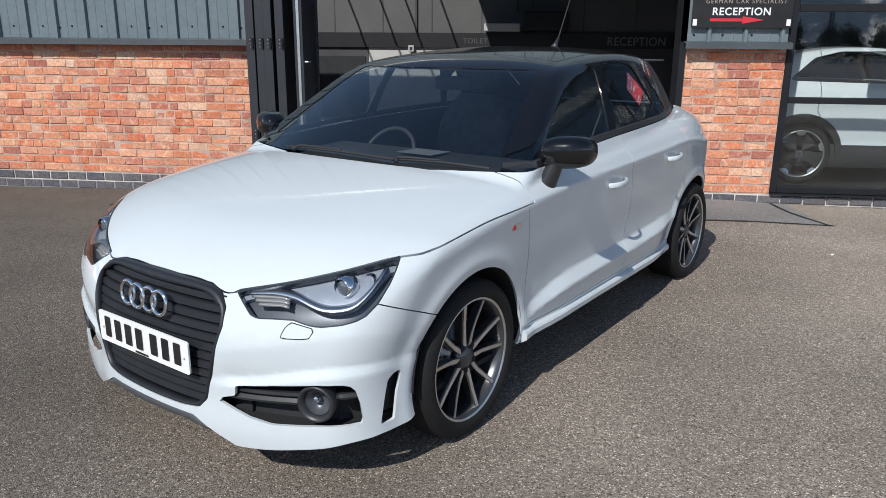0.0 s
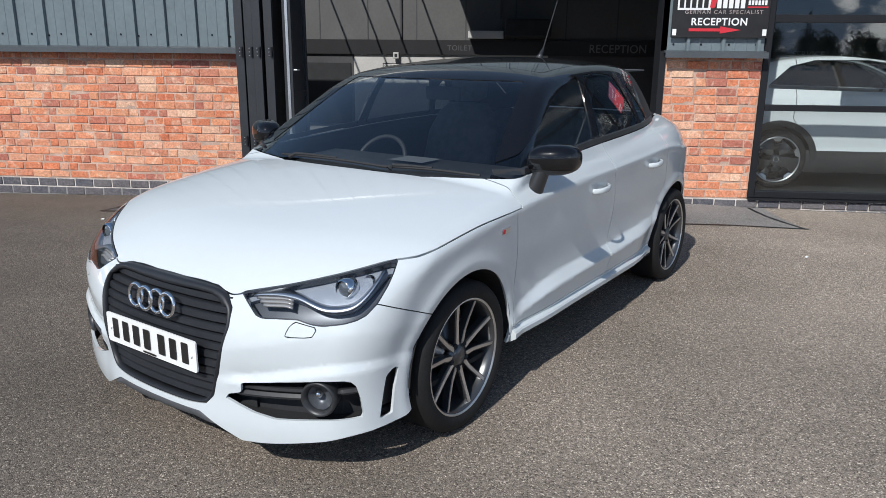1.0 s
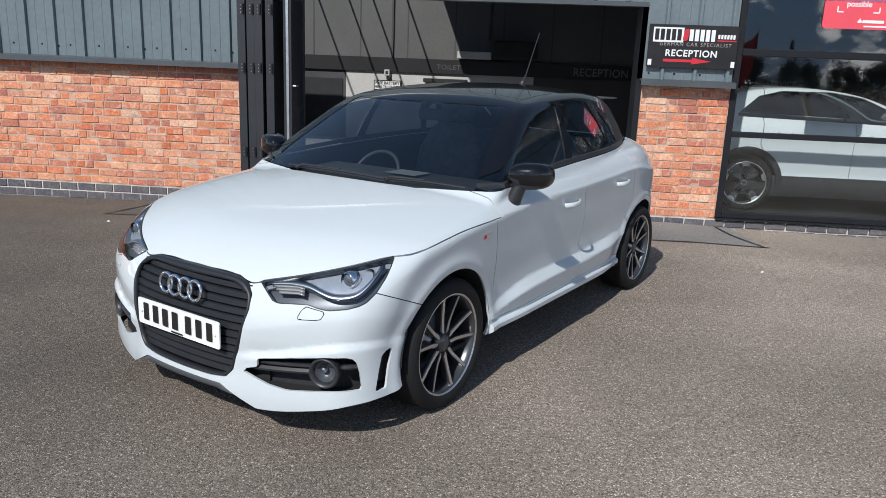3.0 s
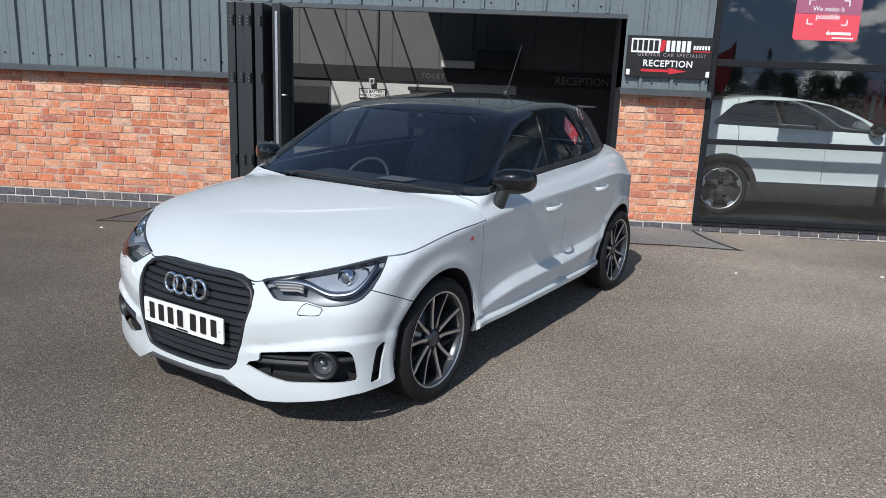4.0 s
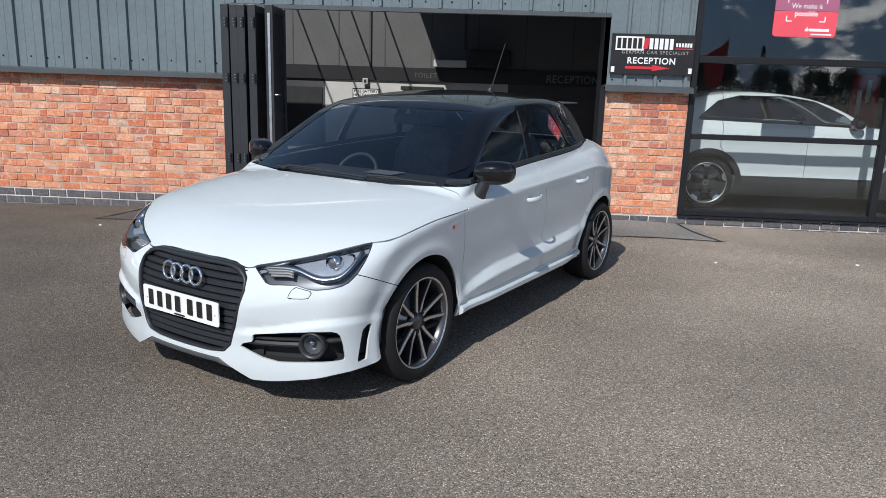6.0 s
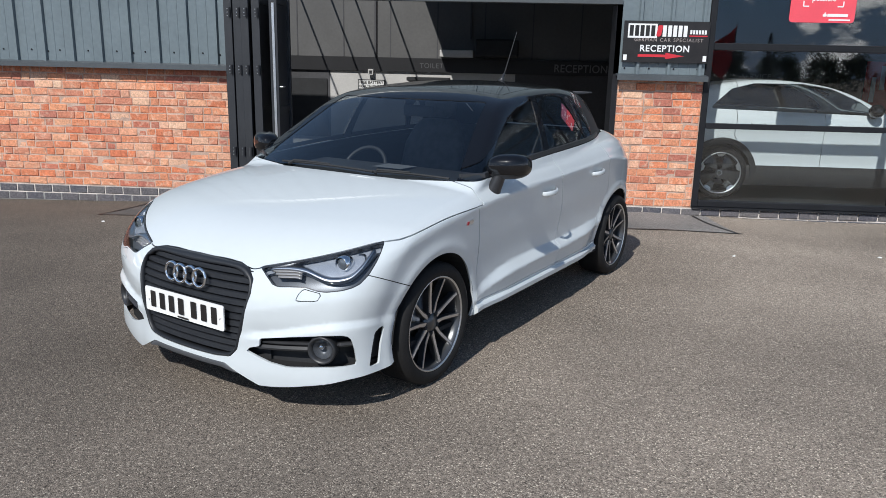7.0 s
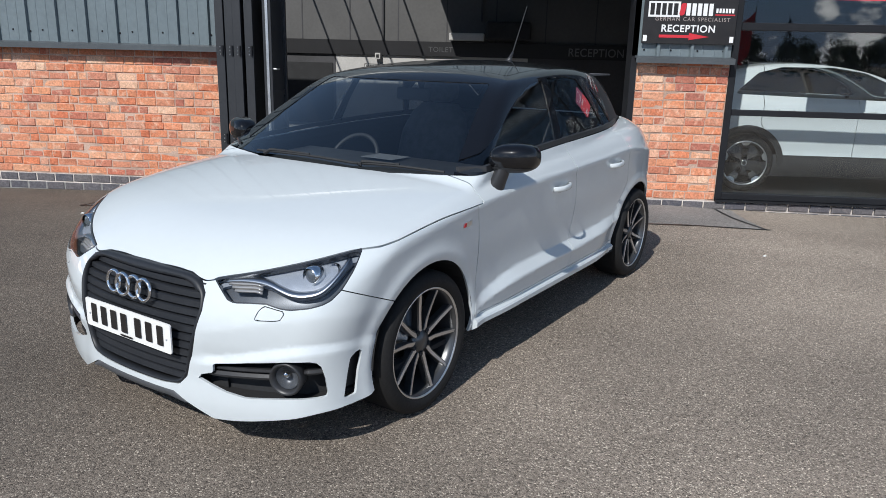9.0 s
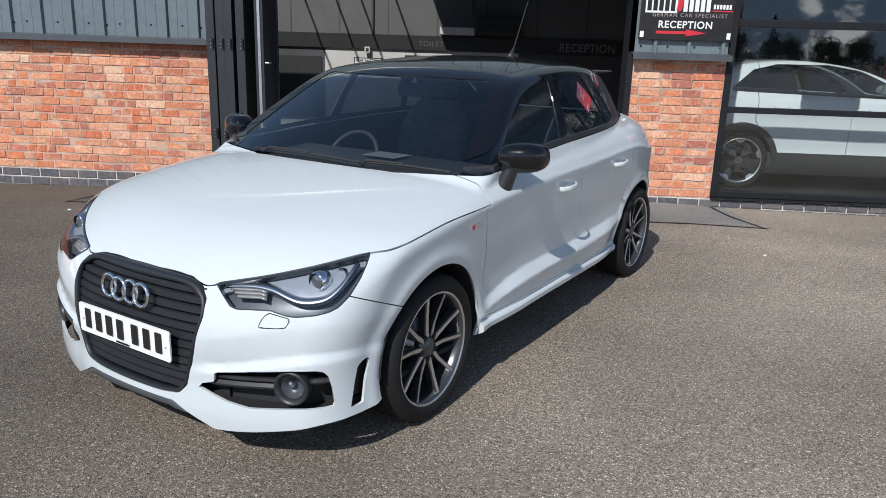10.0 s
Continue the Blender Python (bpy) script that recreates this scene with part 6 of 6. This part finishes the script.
# ---- marks on the ground ----
def strip(name, pts, w, label, lift=0.004, mat=TAR):
    bm = bmesh.new()
    rng = random.Random(len(pts) * 7 + int(w * 1000))
    L, R = [], []
    dense = []
    for (x0, y0), (x1, y1) in zip(pts, pts[1:]):
        n = max(2, int(math.hypot(x1 - x0, y1 - y0) / 0.12))
        dense += [(x0 + (x1 - x0) * i / n, y0 + (y1 - y0) * i / n) for i in range(n)]
    dense.append(pts[-1])
    for i, (x, y) in enumerate(dense):
        a, b = dense[max(i - 1, 0)], dense[min(i + 1, len(dense) - 1)]
        d = Vector((b[0] - a[0], b[1] - a[1], 0)).normalized()
        n = Vector((-d.y, d.x, 0))
        for lst, s in ((L, 1), (R, -1)):
            p = Vector((x, y, 0)) + n * s * (w / 2) * rng.uniform(0.75, 1.2)
            lst.append(bm.verts.new((p.x, p.y, ground_height(p.x, p.y) + lift)))
    for i in range(len(L) - 1):
        bm.faces.new((L[i], L[i + 1], R[i + 1], R[i]))
    ob = part(name, bm, mat)
    return tagged(ob, label, "road mark", kind="structure")


apron = bmesh.new()
cols = [[apron.verts.new((x, y, ground_height(x, y) + 0.003)) for y in [6.53 + 0.117 * j for j in range(11)]] for x in [-3.97 + 0.33 * i for i in range(21)]]
for a, b in zip(cols, cols[1:]):
    for j in range(10):
        apron.faces.new((a[j], b[j], b[j + 1], a[j + 1]))
tagged(part("apron", apron, PATCH, None, "", True), "smoother grey tarmac patch in front of the doorway", "pavement", kind="structure")
strip("tar_joint_front", [(-4.0, 6.47), (-1.0, 6.52), (1.4, 6.55), (2.66, 6.54)], 0.035, "black tar joint round the tarmac patch", 0.006)
strip("tar_joint_east", [(2.62, 6.54), (2.50, 7.2), (2.46, 7.66)], 0.03, "black tar joint round the tarmac patch", 0.007)
strip("tar_joint_west", [(-3.98, 6.47), (-4.0, 7.0), (-3.95, 7.66)], 0.03, "black tar joint round the tarmac patch", 0.007)
rng = random.Random(5)
for i in range(9):
    x, y = rng.uniform(-4.5, 5.0), rng.uniform(5.2, 7.3)
    bm = bmesh.new()
    bmesh.ops.create_icosphere(bm, subdivisions=1, radius=0.014, matrix=Matrix.Diagonal((1.4, 1, 0.5, 1)))
    for v in bm.verts:
        v.co *= rng.uniform(0.7, 1.2)
    ob = part("litter_scrap", bm, PAPER)
    ob.location = (x, y, ground_height(x, y) + 0.006)
    tagged(ob, "small pale scrap lying on the tarmac", "litter", "scraps on the tarmac")

# ---- what stands behind the camera and shows in the glass ----
def leaf_cloud(n, place, size, seed):
    rng = random.Random(seed)
    verts, faces = [], []
    for i in range(n):
        c = Vector(place(rng))
        a = Vector((rng.uniform(-1, 1), rng.uniform(-1, 1), rng.uniform(-1, 1))).normalized()
        b = a.orthogonal().normalized()
        s = size * rng.uniform(0.6, 1.4)
        k = len(verts)
        verts += [c + a * s, c + b * s * 0.6, c - a * s, c - b * s * 0.6]
        faces.append((k, k + 1, k + 2, k + 3))
    return verts, faces


def tree(m, h, seed):
    rng = random.Random(seed)
    ob = empty("tree", m, "dark green roadside tree with an uneven crown", "tree", "trees beyond the yard")
    part("trunk", tube([(0, 0, 0), (0.1, 0.05, h * 0.35), (0.0, 0.1, h * 0.8)], [0.22, 0.15, 0.05], 8), BARK, ob)
    limbs = []
    for i in range(9):
        a, z = rng.uniform(0, 6.28), h * rng.uniform(0.25, 0.75)
        r = h * 0.30 * (1.15 - z / h) * rng.uniform(0.7, 1.3)
        limbs.append((Vector((0.05, 0.05, z)), Vector((r * math.cos(a), r * math.sin(a), z + r * 0.6))))
        part("limb", tube(limbs[-1], [0.06, 0.02], 5), BARK, ob)
    limbs.append((Vector((0, 0, h * 0.6)), Vector((0, 0, h * 0.92))))

    def place(r):
        a, b = r.choice(limbs)
        c = a.lerp(b, r.uniform(0.35, 1.1))
        w = h * 0.085
        return (c.x + r.gauss(0, w), c.y + r.gauss(0, w), c.z + r.gauss(0, w * 0.8))
    v, f = leaf_cloud(1300, place, h * 0.030, seed)
    mesh_object("crown", v, f, LEAF, ob)
    return ob


kinds = [tree(pose(38 + 5.5 * i, -150, -0.3), 6.6 + 0.9 * i, 11 + i) for i in range(3)]
for i in range(44):
    r = random.Random(100 + i)
    copy_thing(kinds[i % 3], pose((20 + 3.1 * i if i < 32 else -90 + 7 * (i - 32)) + r.uniform(-1, 1), -150 + r.uniform(-12, 12), -1.6 + r.uniform(-0.8, 0.4), 0, 0, r.uniform(0, 360)))
v, f = leaf_cloud(9000, lambda r: (r.uniform(-60, 110), -62 + r.gauss(0, 0.5), r.uniform(0.0, 1.9) + 0.25 * math.sin(r.random() * 6)), 0.16, 3)
tagged(mesh_object("hedge", v, f, LEAF), "long dark hedge bounding the yard", "hedge", kind="stuff")
flag = empty("feather_flag", pose(15.35, -33, 0), "red feather flag on a slim black pole", "flag")
part("pole", tube([(0, 0, 0), (0, 0, 3.6), (0, 0, 4.7)], [0.035, 0.03, 0.02], 8), FRAME, flag)
rows = [(1.25, 0.55, 0.45), (1.7, 0.2, 1.15), (2.4, 0.1, 1.35), (3.0, 0.1, 1.45), (3.5, 0.0, 1.5), (4.0, 0.0, 1.45), (4.6, 0.0, 0.06)]
vs = [(-(a + (b - a) * k / 5), 0.12 * math.sin(3 * z + 1.3 * k), z - 0.10 * k * (z > 3.2) - 0.03 * k) for z, a, b in rows for k in range(6)]
cloth = mesh_object("cloth", vs, [(r * 6 + k, r * 6 + k + 1, r * 6 + k + 7, r * 6 + k + 6) for r in range(6) for k in range(5)], FLAG_RED, flag, "red cloth", True)
mast = empty("lattice_mast", pose(37.7, -90, 0), "slim dark lattice mast beyond the yard", "mast")
for sx in (-0.22, 0.22):
    for sy in (-0.22, 0.22):
        part("leg", tube([(sx, sy, 0), (sx * 0.8, sy * 0.8, 6.7)], 0.05, 6), FRAME, mast)
for k in range(9):
    z = 0.4 + 0.7 * k
    part("brace", tube([(-0.2, -0.2, z), (0.2, -0.2, z + 0.7)], 0.03, 5), FRAME, mast)
part("antenna_panel", tube([(0, 0, 5.9), (0, 0, 7.0)], 0.16, 8), FRAME, mast)
banner = box("red_banner", 7.66, 8.22, SHOP_BACK - 0.03, SHOP_BACK - 0.002, 0.75, 1.81, FLAG_RED)
tagged(banner, "dark red banner with pale marks on the showroom wall", "banner")
for z0, z1, x0 in ((1.25, 1.72, 7.95), (1.0, 1.5, 7.78)):
    box("word_bar", x0, x0 + 0.09, SHOP_BACK - 0.034, SHOP_BACK - 0.031, z0, z1, WHITE_PRINT, banner)

# ---- bricks ----
lay_bricks(west, -6.3, -2.935, 0.012, 16, 0.0885, 0.2225, BRICK, WALL, 0.010, seed=2, shift=0.03, mixed=True)
lay_bricks(pier, 1.502, 2.448, -0.016, 17, 0.0875, 0.2225, BRICK, WALL, 0.010, seed=5, shift=0.10, mixed=True)
lay_bricks(plinth_w, -6.3, -2.935, -0.283, 3, 0.0965, 0.2225, BLUE_BRICK, WALL - 0.004, 0.013, seed=7, shift=0.05)
lay_bricks(plinth_e, 1.502, 6.3, -0.204, 2, 0.0895, 0.2225, BLUE_BRICK, WALL - 0.012, 0.017, seed=9, shift=0.16)
